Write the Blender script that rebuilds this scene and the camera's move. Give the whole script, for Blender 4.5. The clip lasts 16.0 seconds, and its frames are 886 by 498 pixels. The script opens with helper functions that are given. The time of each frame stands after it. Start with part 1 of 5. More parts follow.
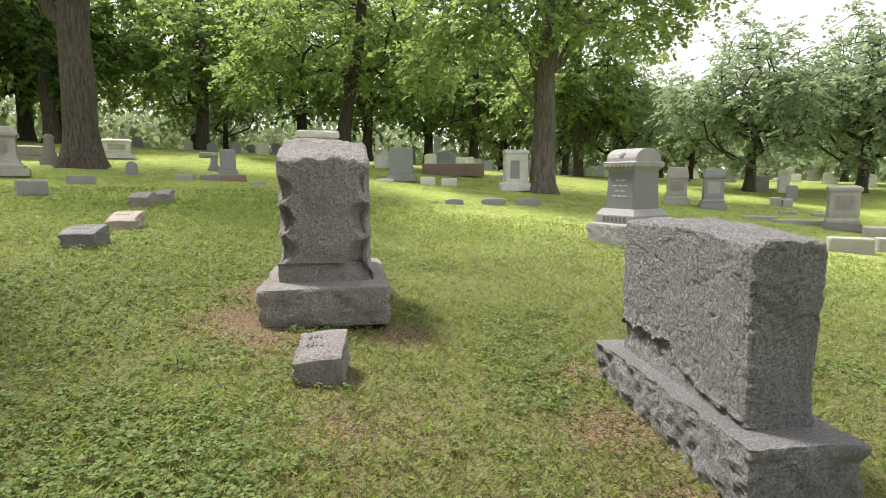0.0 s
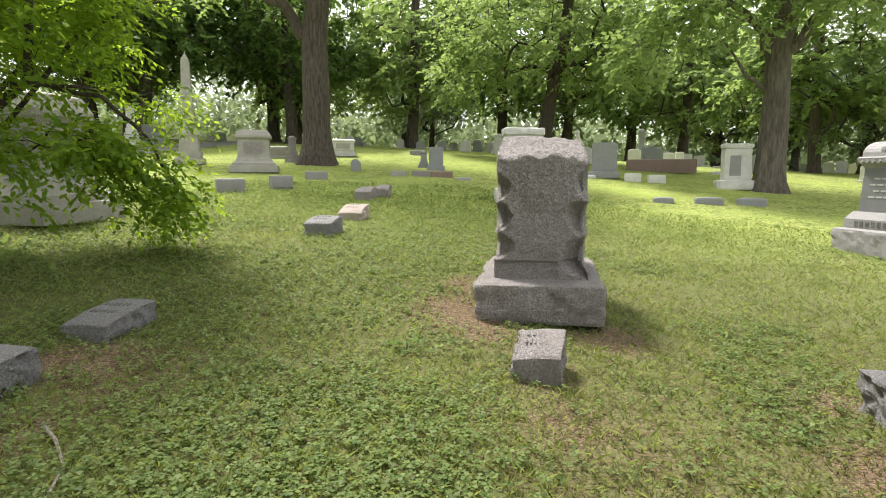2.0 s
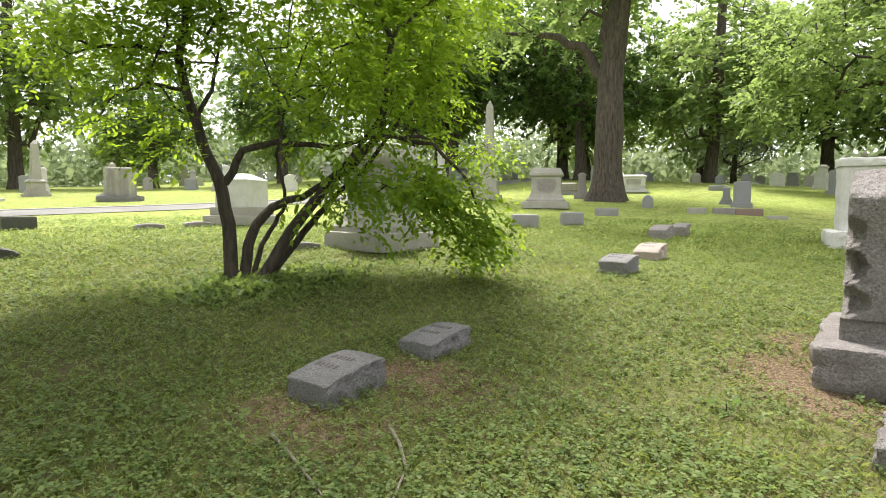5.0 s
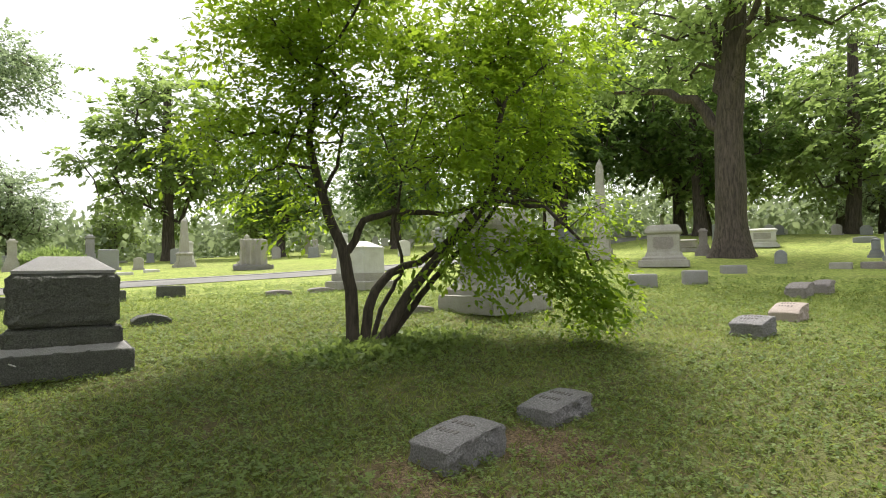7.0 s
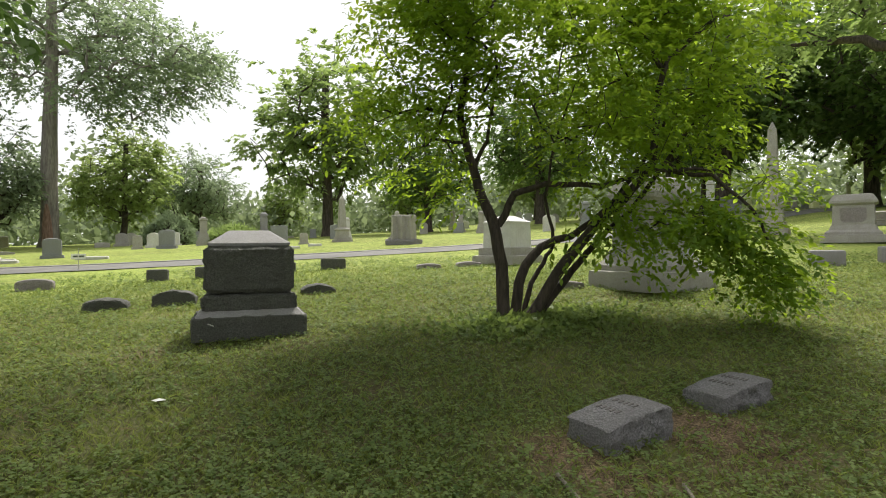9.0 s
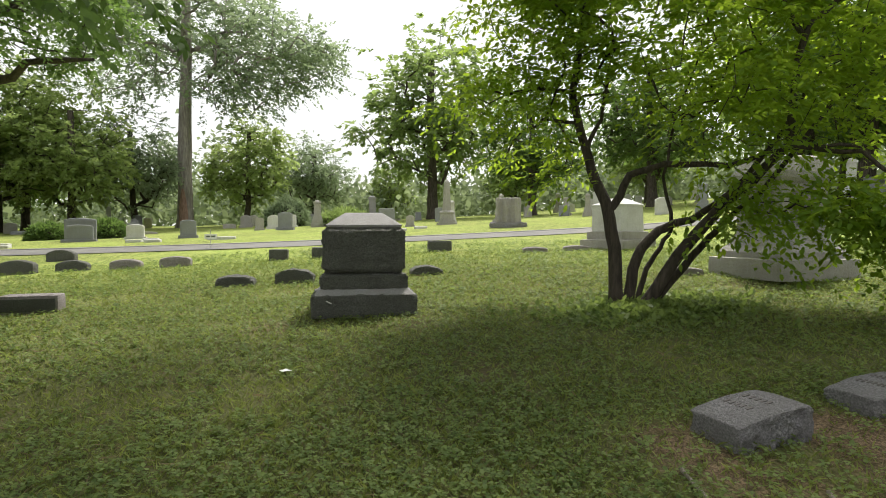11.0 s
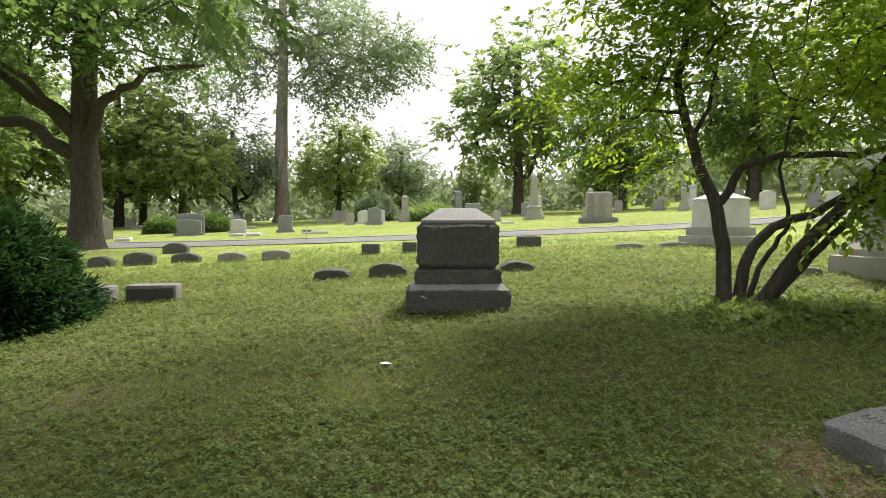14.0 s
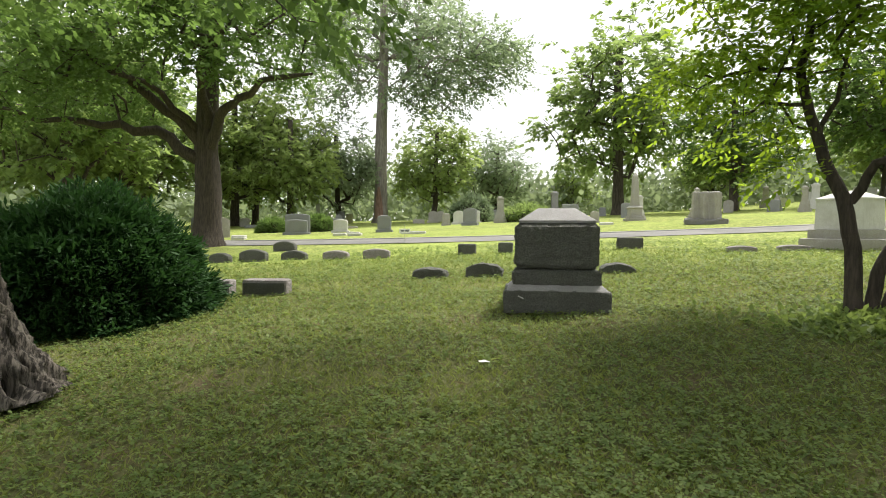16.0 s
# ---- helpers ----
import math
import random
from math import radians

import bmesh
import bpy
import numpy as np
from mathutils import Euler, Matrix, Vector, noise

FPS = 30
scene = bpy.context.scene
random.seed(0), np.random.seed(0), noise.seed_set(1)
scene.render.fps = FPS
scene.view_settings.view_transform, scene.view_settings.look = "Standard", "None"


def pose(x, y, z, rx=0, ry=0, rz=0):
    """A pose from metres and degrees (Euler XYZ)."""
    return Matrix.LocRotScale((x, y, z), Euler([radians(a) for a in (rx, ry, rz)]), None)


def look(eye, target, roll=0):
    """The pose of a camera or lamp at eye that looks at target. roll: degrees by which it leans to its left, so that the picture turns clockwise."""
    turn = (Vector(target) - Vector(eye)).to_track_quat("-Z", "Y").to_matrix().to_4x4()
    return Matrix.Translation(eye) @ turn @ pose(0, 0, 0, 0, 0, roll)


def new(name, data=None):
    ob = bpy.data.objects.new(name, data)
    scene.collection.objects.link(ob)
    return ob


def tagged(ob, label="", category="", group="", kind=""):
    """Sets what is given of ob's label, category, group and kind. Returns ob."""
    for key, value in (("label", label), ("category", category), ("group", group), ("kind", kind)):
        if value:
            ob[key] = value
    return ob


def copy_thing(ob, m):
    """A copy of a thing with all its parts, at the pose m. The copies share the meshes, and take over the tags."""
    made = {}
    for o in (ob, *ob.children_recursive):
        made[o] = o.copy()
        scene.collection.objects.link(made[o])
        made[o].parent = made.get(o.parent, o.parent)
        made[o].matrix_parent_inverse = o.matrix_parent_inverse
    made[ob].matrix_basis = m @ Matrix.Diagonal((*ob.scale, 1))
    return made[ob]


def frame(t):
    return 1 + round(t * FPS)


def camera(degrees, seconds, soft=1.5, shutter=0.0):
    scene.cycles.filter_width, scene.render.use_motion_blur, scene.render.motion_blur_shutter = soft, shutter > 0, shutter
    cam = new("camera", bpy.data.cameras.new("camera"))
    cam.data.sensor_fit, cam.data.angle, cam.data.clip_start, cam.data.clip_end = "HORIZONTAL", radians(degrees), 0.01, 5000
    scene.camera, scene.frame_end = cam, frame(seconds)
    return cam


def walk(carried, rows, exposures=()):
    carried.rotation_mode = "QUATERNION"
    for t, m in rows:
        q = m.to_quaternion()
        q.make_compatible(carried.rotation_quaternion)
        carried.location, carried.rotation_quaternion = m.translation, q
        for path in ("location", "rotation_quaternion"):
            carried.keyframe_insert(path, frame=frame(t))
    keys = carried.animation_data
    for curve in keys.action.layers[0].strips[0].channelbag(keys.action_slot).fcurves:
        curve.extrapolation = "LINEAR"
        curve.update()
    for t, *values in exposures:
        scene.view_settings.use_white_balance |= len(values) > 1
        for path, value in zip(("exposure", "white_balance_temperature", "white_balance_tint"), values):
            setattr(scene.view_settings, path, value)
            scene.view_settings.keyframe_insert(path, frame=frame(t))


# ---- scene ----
cam = camera(75.52, 16.0, soft=1.0)
PATH = [
    (0, pose(-0.000, 0.000, 1.542, 82.901, 0.150, -0.402)),
    (0.5, pose(-0.053, -0.000, 1.554, 83.202, 0.102, 3.895)),
    (1, pose(-0.101, -0.001, 1.564, 83.308, 0.032, 7.818)),
    (1.5, pose(-0.147, -0.002, 1.563, 83.220, -0.018, 12.846)),
    (2, pose(-0.213, -0.003, 1.558, 82.532, -0.002, 18.742)),
    (2.5, pose(-0.282, 0.007, 1.558, 82.396, -0.016, 22.262)),
    (3, pose(-0.331, 0.001, 1.561, 83.203, -0.135, 24.892)),
    (3.5, pose(-0.353, -0.014, 1.560, 82.942, -0.193, 31.768)),
    (4, pose(-0.372, -0.032, 1.563, 83.325, -0.293, 37.154)),
    (4.5, pose(-0.401, -0.060, 1.577, 84.665, -0.361, 42.304)),
    (5, pose(-0.413, -0.096, 1.587, 85.920, -0.465, 46.303)),
    (5.2, pose(-0.412, -0.102, 1.589, 86.376, -0.447, 47.843)),
    (7.3, pose(-0.419, -0.169, 1.607, 92.677, 0.724, 58.923)),
    (7.5, pose(-0.424, -0.170, 1.607, 92.467, 0.741, 60.472)),
    (8, pose(-0.452, -0.179, 1.599, 91.702, 0.662, 63.874)),
    (8.5, pose(-0.479, -0.205, 1.589, 90.557, 0.650, 67.695)),
    (9, pose(-0.502, -0.234, 1.586, 89.869, 0.595, 71.336)),
    (9.5, pose(-0.518, -0.254, 1.581, 88.923, 0.555, 73.789)),
    (10, pose(-0.523, -0.262, 1.579, 88.416, 0.442, 76.489)),
    (10.2, pose(-0.524, -0.267, 1.578, 88.351, 0.379, 77.828)),
    (12.3, pose(-0.589, -0.415, 1.586, 87.859, 0.005, 83.628)),
    (12.5, pose(-0.597, -0.430, 1.586, 87.699, 0.032, 83.851)),
    (13, pose(-0.609, -0.439, 1.585, 87.244, 0.073, 85.499)),
    (13.5, pose(-0.604, -0.442, 1.583, 87.303, 0.078, 87.814)),
    (14, pose(-0.587, -0.431, 1.589, 87.740, 0.024, 89.907)),
    (14.5, pose(-0.574, -0.425, 1.583, 87.752, -0.056, 91.828)),
    (15, pose(-0.563, -0.432, 1.577, 87.562, -0.164, 94.295)),
    (15.5, pose(-0.557, -0.450, 1.578, 87.689, -0.221, 96.422)),
    (16, pose(-0.543, -0.472, 1.578, 87.804, -0.288, 99.332)),
]
EXPOSURES = [(0.0, 0.6), (5.0, 0.9), (7.5, 0.35), (9.0, 0.1), (12.5, 0.3), (16.0, 0.42)]
walk(cam, PATH, EXPOSURES)

# world and light: hazy bright summer day, sun high beyond the bush tree (-x, +y)
SUN_EL, SUN_AZ = radians(60), radians(144)   # azimuth counted from +x towards +y
world = bpy.data.worlds.new("world")
scene.world = world
world.use_nodes = True
wn = world.node_tree.nodes
wl = world.node_tree.links
bg = wn["Background"]
sky = wn.new("ShaderNodeTexSky")
sky.sky_type = 'NISHITA'
sky.sun_disc = False
sky.sun_elevation = SUN_EL
sky.sun_rotation = radians(90) - SUN_AZ
sky.air_density, sky.dust_density, sky.ozone_density = 1.0, 4.0, 1.0
haze = wn.new("ShaderNodeMixRGB")            # thin white cloud over the blue
haze.inputs[0].default_value = 0.8
haze.inputs[2].default_value = (13.5, 13.5, 13.3, 1)
wl.new(sky.outputs[0], haze.inputs[1])
wl.new(haze.outputs[0], bg.inputs[0])
bg.inputs[1].default_value = 0.086
sun = new("sun", bpy.data.lights.new("sun", 'SUN'))
sun.data.energy, sun.data.angle, sun.data.color = 5.0, radians(11.0), (1.0, 0.95, 0.86)
to_sun = Vector((math.cos(SUN_EL) * math.cos(SUN_AZ), math.cos(SUN_EL) * math.sin(SUN_AZ), math.sin(SUN_EL)))
sun.matrix_world = look(to_sun * 60, (0, 0, 0))


# ---- materials ----
def node_material(name):
    m = bpy.data.materials.new(name)
    m.use_nodes = True
    return m, m.node_tree.nodes, m.node_tree.links, m.node_tree.nodes["Principled BSDF"]


def ramp(nodes, links, source, stops):
    r = nodes.new("ShaderNodeValToRGB")
    el = r.color_ramp.elements
    while len(el) < len(stops):
        el.new(0.5)
    for e, (p, c) in zip(el, stops):
        e.position, e.color = p, (*c, 1)
    links.new(source, r.inputs[0])
    return r.outputs[0]


def noise_tex(nodes, links, coord, scale, detail=4, rough=0.55, kind="fac"):
    n = nodes.new("ShaderNodeTexNoise")
    n.inputs["Scale"].default_value, n.inputs["Detail"].default_value, n.inputs["Roughness"].default_value = scale, detail, rough
    links.new(coord, n.inputs["Vector"])
    return n.outputs["Fac"]


def mix(nodes, links, fac, a, b, mode='MIX'):
    m = nodes.new("ShaderNodeMixRGB")
    m.blend_type = mode
    for sock, v in zip(m.inputs, (fac, a, b)):
        if isinstance(v, (int, float)):
            sock.default_value = v
        elif isinstance(v, tuple):
            sock.default_value = (*v, 1)
        else:
            links.new(v, sock)
    return m.outputs[0]


def bump(nodes, links, bsdf, height, strength, dist):
    b = nodes.new("ShaderNodeBump")
    b.inputs["Strength"].default_value, b.inputs["Distance"].default_value = strength, dist
    links.new(height, b.inputs["Height"])
    links.new(b.outputs[0], bsdf.inputs["Normal"])


def stone_material(name, light, dark, stain, grain=160.0, relief=0.5, rough=0.8, lichen=None):
    m, n, l, b = node_material(name)
    co = n.new("ShaderNodeTexCoord").outputs["Object"]
    fine = noise_tex(n, l, co, grain, 3, 0.7)
    col = ramp(n, l, fine, [(0.38, dark), (0.62, light)])
    big = noise_tex(n, l, co, 3.1, 5, 0.65)
    col = mix(n, l, ramp(n, l, big, [(0.42, (0, 0, 0)), (0.72, (1, 1, 1))]), col, mix(n, l, 0.6, col, stain))
    streak_map = n.new("ShaderNodeMapping")
    streak_map.inputs["Scale"].default_value = (14, 14, 1.6)
    l.new(co, streak_map.inputs[0])
    streak = noise_tex(n, l, streak_map.outputs[0], 1.0, 4, 0.6)
    col = mix(n, l, ramp(n, l, streak, [(0.5, (0, 0, 0)), (0.85, (0.55, 0.55, 0.55))]), col, stain)
    if lichen:
        spot = noise_tex(n, l, co, 9, 6, 0.75)
        col = mix(n, l, ramp(n, l, spot, [(0.6, (0, 0, 0)), (0.68, (0.6, 0.6, 0.6))]), col, lichen)
    l.new(col, b.inputs["Base Color"])
    b.inputs["Roughness"].default_value = rough
    mid = noise_tex(n, l, co, 28, 8, 0.8)
    add = n.new("ShaderNodeMath")
    add.operation = 'MULTIPLY_ADD'
    l.new(fine, add.inputs[0])
    add.inputs[1].default_value = 0.35
    l.new(mid, add.inputs[2])
    bump(n, l, b, add.outputs[0], relief, 0.06)
    return m


STONE_GREY = stone_material("grey_granite", (0.39, 0.375, 0.39), (0.175, 0.166, 0.175), (0.24, 0.225, 0.23), 70, 1.0, 0.8)
STONE_BROWN = stone_material("weathered_granite", (0.43, 0.395, 0.39), (0.23, 0.205, 0.205), (0.24, 0.205, 0.2), 60, 0.9, 0.85)
STONE_DARK = stone_material("dark_granite", (0.17, 0.172, 0.155), (0.065, 0.065, 0.058), (0.075, 0.074, 0.064), 70, 0.9, 0.7, (0.14, 0.165, 0.125))
STONE_LIGHT = stone_material("light_granite", (0.46, 0.44, 0.415), (0.28, 0.265, 0.245), (0.26, 0.24, 0.21), 80, 0.5, 0.75, (0.3, 0.3, 0.2))
STONE_WHITE = stone_material("white_marble", (0.68, 0.67, 0.66), (0.52, 0.51, 0.50), (0.42, 0.40, 0.37), 60, 0.35, 0.7)
STONE_BLUE = stone_material("blue_grey_granite", (0.30, 0.31, 0.33), (0.17, 0.175, 0.19), (0.20, 0.195, 0.195), 150, 0.35, 0.6)
STONE_SMOOTH = stone_material("dressed_granite", (0.335, 0.325, 0.335), (0.2, 0.193, 0.2), (0.2, 0.185, 0.183), 110, 0.35, 0.6)
STONE_RED = stone_material("red_granite", (0.29, 0.20, 0.175), (0.17, 0.11, 0.1), (0.16, 0.12, 0.1), 150, 0.3, 0.6)
# blue-grey granite darkened by a third for a die turned from the sun
STONE_BLUE_SHADED = stone_material("shaded_blue_grey_granite", (0.2, 0.205, 0.22), (0.11, 0.113, 0.123), (0.14, 0.14, 0.14), 150, 0.3, 0.5)
STONE_TAN = stone_material("pinkish_sandstone", (0.5, 0.42, 0.385), (0.34, 0.28, 0.25), (0.3, 0.25, 0.22), 80, 0.6, 0.85)
INK = stone_material("cut_lettering", (0.52, 0.5, 0.49), (0.38, 0.37, 0.36), (0.3, 0.29, 0.28), 90, 0.1)
INK_DARK = stone_material("weathered_lettering", (0.16, 0.145, 0.14), (0.1, 0.09, 0.09), (0.1, 0.09, 0.08), 90, 0.1)


def leaf_material(name, dark, light, glow, rough=0.65, mixing=0.52):
    m, n, l, b = node_material(name)
    geo = n.new("ShaderNodeNewGeometry")
    co = n.new("ShaderNodeTexCoord").outputs["Object"]
    col = ramp(n, l, geo.outputs["Random Per Island"], [(0.0, dark), (1.0, light)])
    patch = noise_tex(n, l, co, 0.9, 3)
    col = mix(n, l, ramp(n, l, patch, [(0.35, (0, 0, 0)), (0.75, (0.5, 0.5, 0.5))]), col, light)
    l.new(col, b.inputs["Base Color"])
    b.inputs["Roughness"].default_value = rough
    b.inputs["Specular IOR Level"].default_value = 0.18
    tr = n.new("ShaderNodeBsdfTranslucent")
    l.new(mix(n, l, 0.6, col, glow), tr.inputs[0])
    ms = n.new("ShaderNodeMixShader")
    ms.inputs[0].default_value = mixing
    out = n["Material Output"]
    l.new(b.outputs[0], ms.inputs[1])
    l.new(tr.outputs[0], ms.inputs[2])
    l.new(ms.outputs[0], out.inputs[0])
    return m


LEAF_BUSH = leaf_material("bush_tree_leaves", (0.05, 0.11, 0.025), (0.16, 0.26, 0.05), (0.5, 0.66, 0.035), 0.5, 0.64)
LEAF_OAK = leaf_material("oak_leaves", (0.1, 0.155, 0.068), (0.215, 0.29, 0.12), (0.42, 0.55, 0.14), 0.5, 0.56)
LEAF_GREY = leaf_material("silvery_leaves", (0.14, 0.19, 0.125), (0.27, 0.33, 0.215), (0.38, 0.48, 0.24))
LEAF_PALE = leaf_material("pale_leaves", (0.15, 0.21, 0.085), (0.3, 0.38, 0.15), (0.5, 0.62, 0.18), 0.6, 0.58)
LEAF_DARK = leaf_material("dark_leaves", (0.06, 0.105, 0.042), (0.13, 0.195, 0.07), (0.24, 0.38, 0.07), 0.5, 0.52)
LEAF_YEW = leaf_material("yew_needles", (0.012, 0.04, 0.012), (0.04, 0.095, 0.028), (0.06, 0.15, 0.03), 0.6, 0.25)
# leaf green greyed and paled to carry the haze of the air
LEAF_HAZED = leaf_material("far_leaves_hazed", (0.13, 0.17, 0.11), (0.25, 0.3, 0.19), (0.36, 0.44, 0.2), 0.7, 0.45)
LEAF_GRASS = leaf_material("grass_blades", (0.055, 0.088, 0.024), (0.28, 0.325, 0.1), (0.33, 0.38, 0.08), 0.55)
LEAF_CLOVER = leaf_material("clover_leaves", (0.045, 0.088, 0.03), (0.225, 0.295, 0.1), (0.29, 0.38, 0.07), 0.5)
LEAF_STRAW = leaf_material("dry_grass", (0.15, 0.11, 0.06), (0.3, 0.245, 0.15), (0.26, 0.21, 0.11))


def bark_material(name, light, dark, scale=5.0, blur=0.12):
    m, n, l, b = node_material(name)
    co = n.new("ShaderNodeTexCoord").outputs["Object"]
    mp = n.new("ShaderNodeMapping")
    mp.inputs["Scale"].default_value = (scale * 2.2, scale * 2.2, scale * 0.32)
    l.new(co, mp.inputs[0])
    ridge = noise_tex(n, l, mp.outputs[0], 1.6, 7, 0.7)
    col = ramp(n, l, ridge, [(0.5 - blur, dark), (0.5 + blur, light)])
    big = noise_tex(n, l, co, 1.2, 4)
    col = mix(n, l, ramp(n, l, big, [(0.4, (0, 0, 0)), (0.75, (0.5, 0.5, 0.5))]), col, dark)
    l.new(col, b.inputs["Base Color"])
    b.inputs["Roughness"].default_value = 0.92
    bump(n, l, b, ridge, 0.9, 0.06)
    return m


BARK = bark_material("furrowed_bark", (0.13, 0.105, 0.088), (0.038, 0.03, 0.025))
BARK_RUGGED = bark_material("rugged_grey_bark", (0.23, 0.2, 0.17), (0.03, 0.025, 0.02), 8.0, 0.06)
BARK_PALE = bark_material("pale_bark", (0.18, 0.155, 0.135), (0.07, 0.058, 0.05), 4.0)
BARK_GREY = bark_material("grey_bark", (0.36, 0.33, 0.30), (0.17, 0.15, 0.135), 3.0)
BARK_DARK = bark_material("dark_smooth_bark", (0.09, 0.07, 0.056), (0.035, 0.028, 0.022), 7.0)
BARE_WOOD = bark_material("bare_split_wood", (0.42, 0.28, 0.22), (0.2, 0.12, 0.09), 5.0)


def lawn_material():
    m, n, l, b = node_material("lawn")
    co = n.new("ShaderNodeTexCoord").outputs["Object"]
    fine = noise_tex(n, l, co, 20, 6, 0.85)
    bent = n.new("ShaderNodeVectorMath")
    bent.operation = 'MULTIPLY_ADD'
    wave = n.new("ShaderNodeTexNoise")
    wave.inputs["Scale"].default_value = 9
    l.new(co, wave.inputs["Vector"])
    l.new(wave.outputs["Color"], bent.inputs[0])
    bent.inputs[1].default_value = (0.09, 0.09, 0.09)
    l.new(co, bent.inputs[2])

    def leafy(scale):
        # leaf-sized cells with dark gaps between them
        v = n.new("ShaderNodeTexVoronoi")
        v.inputs["Scale"].default_value = scale
        l.new(bent.outputs[0], v.inputs["Vector"])
        sep = n.new("ShaderNodeSeparateColor")
        l.new(v.outputs["Color"], sep.inputs[0])
        c = ramp(n, l, sep.outputs[0], [(0.0, (0.05, 0.08, 0.03)), (0.45, (0.135, 0.18, 0.055)), (1.0, (0.335, 0.385, 0.13))])
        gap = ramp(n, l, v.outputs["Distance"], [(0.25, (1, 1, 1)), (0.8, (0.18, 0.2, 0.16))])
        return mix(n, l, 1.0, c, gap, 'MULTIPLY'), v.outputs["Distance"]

    near_leaf, cells = leafy(34)
    wide_leaf, _ = leafy(13)
    green = mix(n, l, 0.42, near_leaf, wide_leaf)
    mid = noise_tex(n, l, co, 1.7, 6, 0.65)
    green = mix(n, l, ramp(n, l, mid, [(0.45, (0, 0, 0)), (0.72, (0.55, 0.55, 0.55))]), green, mix(n, l, fine, (0.085, 0.09, 0.035), (0.32, 0.325, 0.14)))
    wide = noise_tex(n, l, co, 0.28, 4, 0.6)
    green = mix(n, l, ramp(n, l, wide, [(0.4, (0, 0, 0)), (0.65, (0.45, 0.45, 0.45))]), green, mix(n, l, fine, (0.07, 0.115, 0.03), (0.28, 0.35, 0.09)))
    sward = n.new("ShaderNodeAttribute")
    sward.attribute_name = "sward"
    # brown thatch, taken darker to include the blades' own shade
    shaded_thatch = mix(n, l, fine, (0.03, 0.034, 0.014), (0.17, 0.165, 0.07))
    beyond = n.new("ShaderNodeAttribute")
    beyond.attribute_name = "far_sunlit"
    # sunlit blade tips of the far lawn painted in: colour almost doubled there
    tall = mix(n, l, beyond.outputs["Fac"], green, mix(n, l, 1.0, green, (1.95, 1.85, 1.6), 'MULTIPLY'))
    green = mix(n, l, sward.outputs["Fac"], tall, mix(n, l, 0.82, green, shaded_thatch))
    bare = noise_tex(n, l, co, 55, 5, 0.8)
    soil = ramp(n, l, bare, [(0.38, (0.035, 0.024, 0.018)), (0.5, (0.12, 0.08, 0.053)), (0.62, (0.27, 0.195, 0.125))])
    worn = n.new("ShaderNodeAttribute")
    worn.attribute_name = "worn"
    edge = n.new("ShaderNodeMath")
    edge.operation = 'MULTIPLY_ADD'
    l.new(noise_tex(n, l, co, 6, 6, 0.75), edge.inputs[0])
    edge.inputs[1].default_value = 0.9
    l.new(worn.outputs["Fac"], edge.inputs[2])
    col = mix(n, l, ramp(n, l, edge.outputs[0], [(0.7, (0, 0, 0)), (1.05, (0.9, 0.9, 0.9))]), green, soil)
    l.new(col, b.inputs["Base Color"])
    b.inputs["Roughness"].default_value = 0.95
    b.inputs["Specular IOR Level"].default_value = 0.15
    bump(n, l, b, cells, 0.6, -0.03)
    return m


LAWN = lawn_material()


def asphalt_material():
    m, n, l, b = node_material("old_asphalt")
    co = n.new("ShaderNodeTexCoord").outputs["Object"]
    col = ramp(n, l, noise_tex(n, l, co, 60, 4, 0.7), [(0.35, (0.10, 0.098, 0.095)), (0.7, (0.2, 0.195, 0.19))])
    col = mix(n, l, ramp(n, l, noise_tex(n, l, co, 1.1, 5), [(0.4, (0, 0, 0)), (0.7, (0.6, 0.6, 0.6))]), col, (0.23, 0.22, 0.2))
    l.new(col, b.inputs["Base Color"])
    b.inputs["Roughness"].default_value = 0.9
    return m


ASPHALT = asphalt_material()


def paint_material(name, colour, rough=0.5, metal=0.0):
    m, n, l, b = node_material(name)
    co = n.new("ShaderNodeTexCoord").outputs["Object"]
    dirt = noise_tex(n, l, co, 12, 5)
    l.new(mix(n, l, ramp(n, l, dirt, [(0.45, (0, 0, 0)), (0.8, (0.5, 0.5, 0.5))]), colour, tuple(c * 0.6 for c in colour)), b.inputs["Base Color"])
    b.inputs["Roughness"].default_value, b.inputs["Metallic"].default_value = rough, metal
    return m


WHITE_PAINT = paint_material("white_sign_paint", (0.78, 0.78, 0.75))
STEEL = paint_material("grey_steel", (0.42, 0.42, 0.41), 0.45, 0.8)
TWIG = bark_material("dry_twig", (0.5, 0.44, 0.37), (0.28, 0.24, 0.2), 20)


# ---- ground ----
def ground_z(x, y):
    """The lie of the land: rising towards -x and +y, levelling out far away."""
    e = math.exp
    a = 0.086 * 40 * (1 - e(max(x, -400) / 40)) if x < 0 else -0.086 * 15 * (1 - e(-x / 15))
    if y < 0:
        c = -0.0397 * 20 * (1 - e(max(y, -400) / 20))
    elif y < 22:
        c = 0.0397 * y + 0.002 * max(0.0, y - 5) ** 2
    else:
        c = 0.0397 * 22 + 0.002 * 289 + (0.0397 + 0.068) * 9 * (1 - e(-(y - 22) / 9))
    return a + c


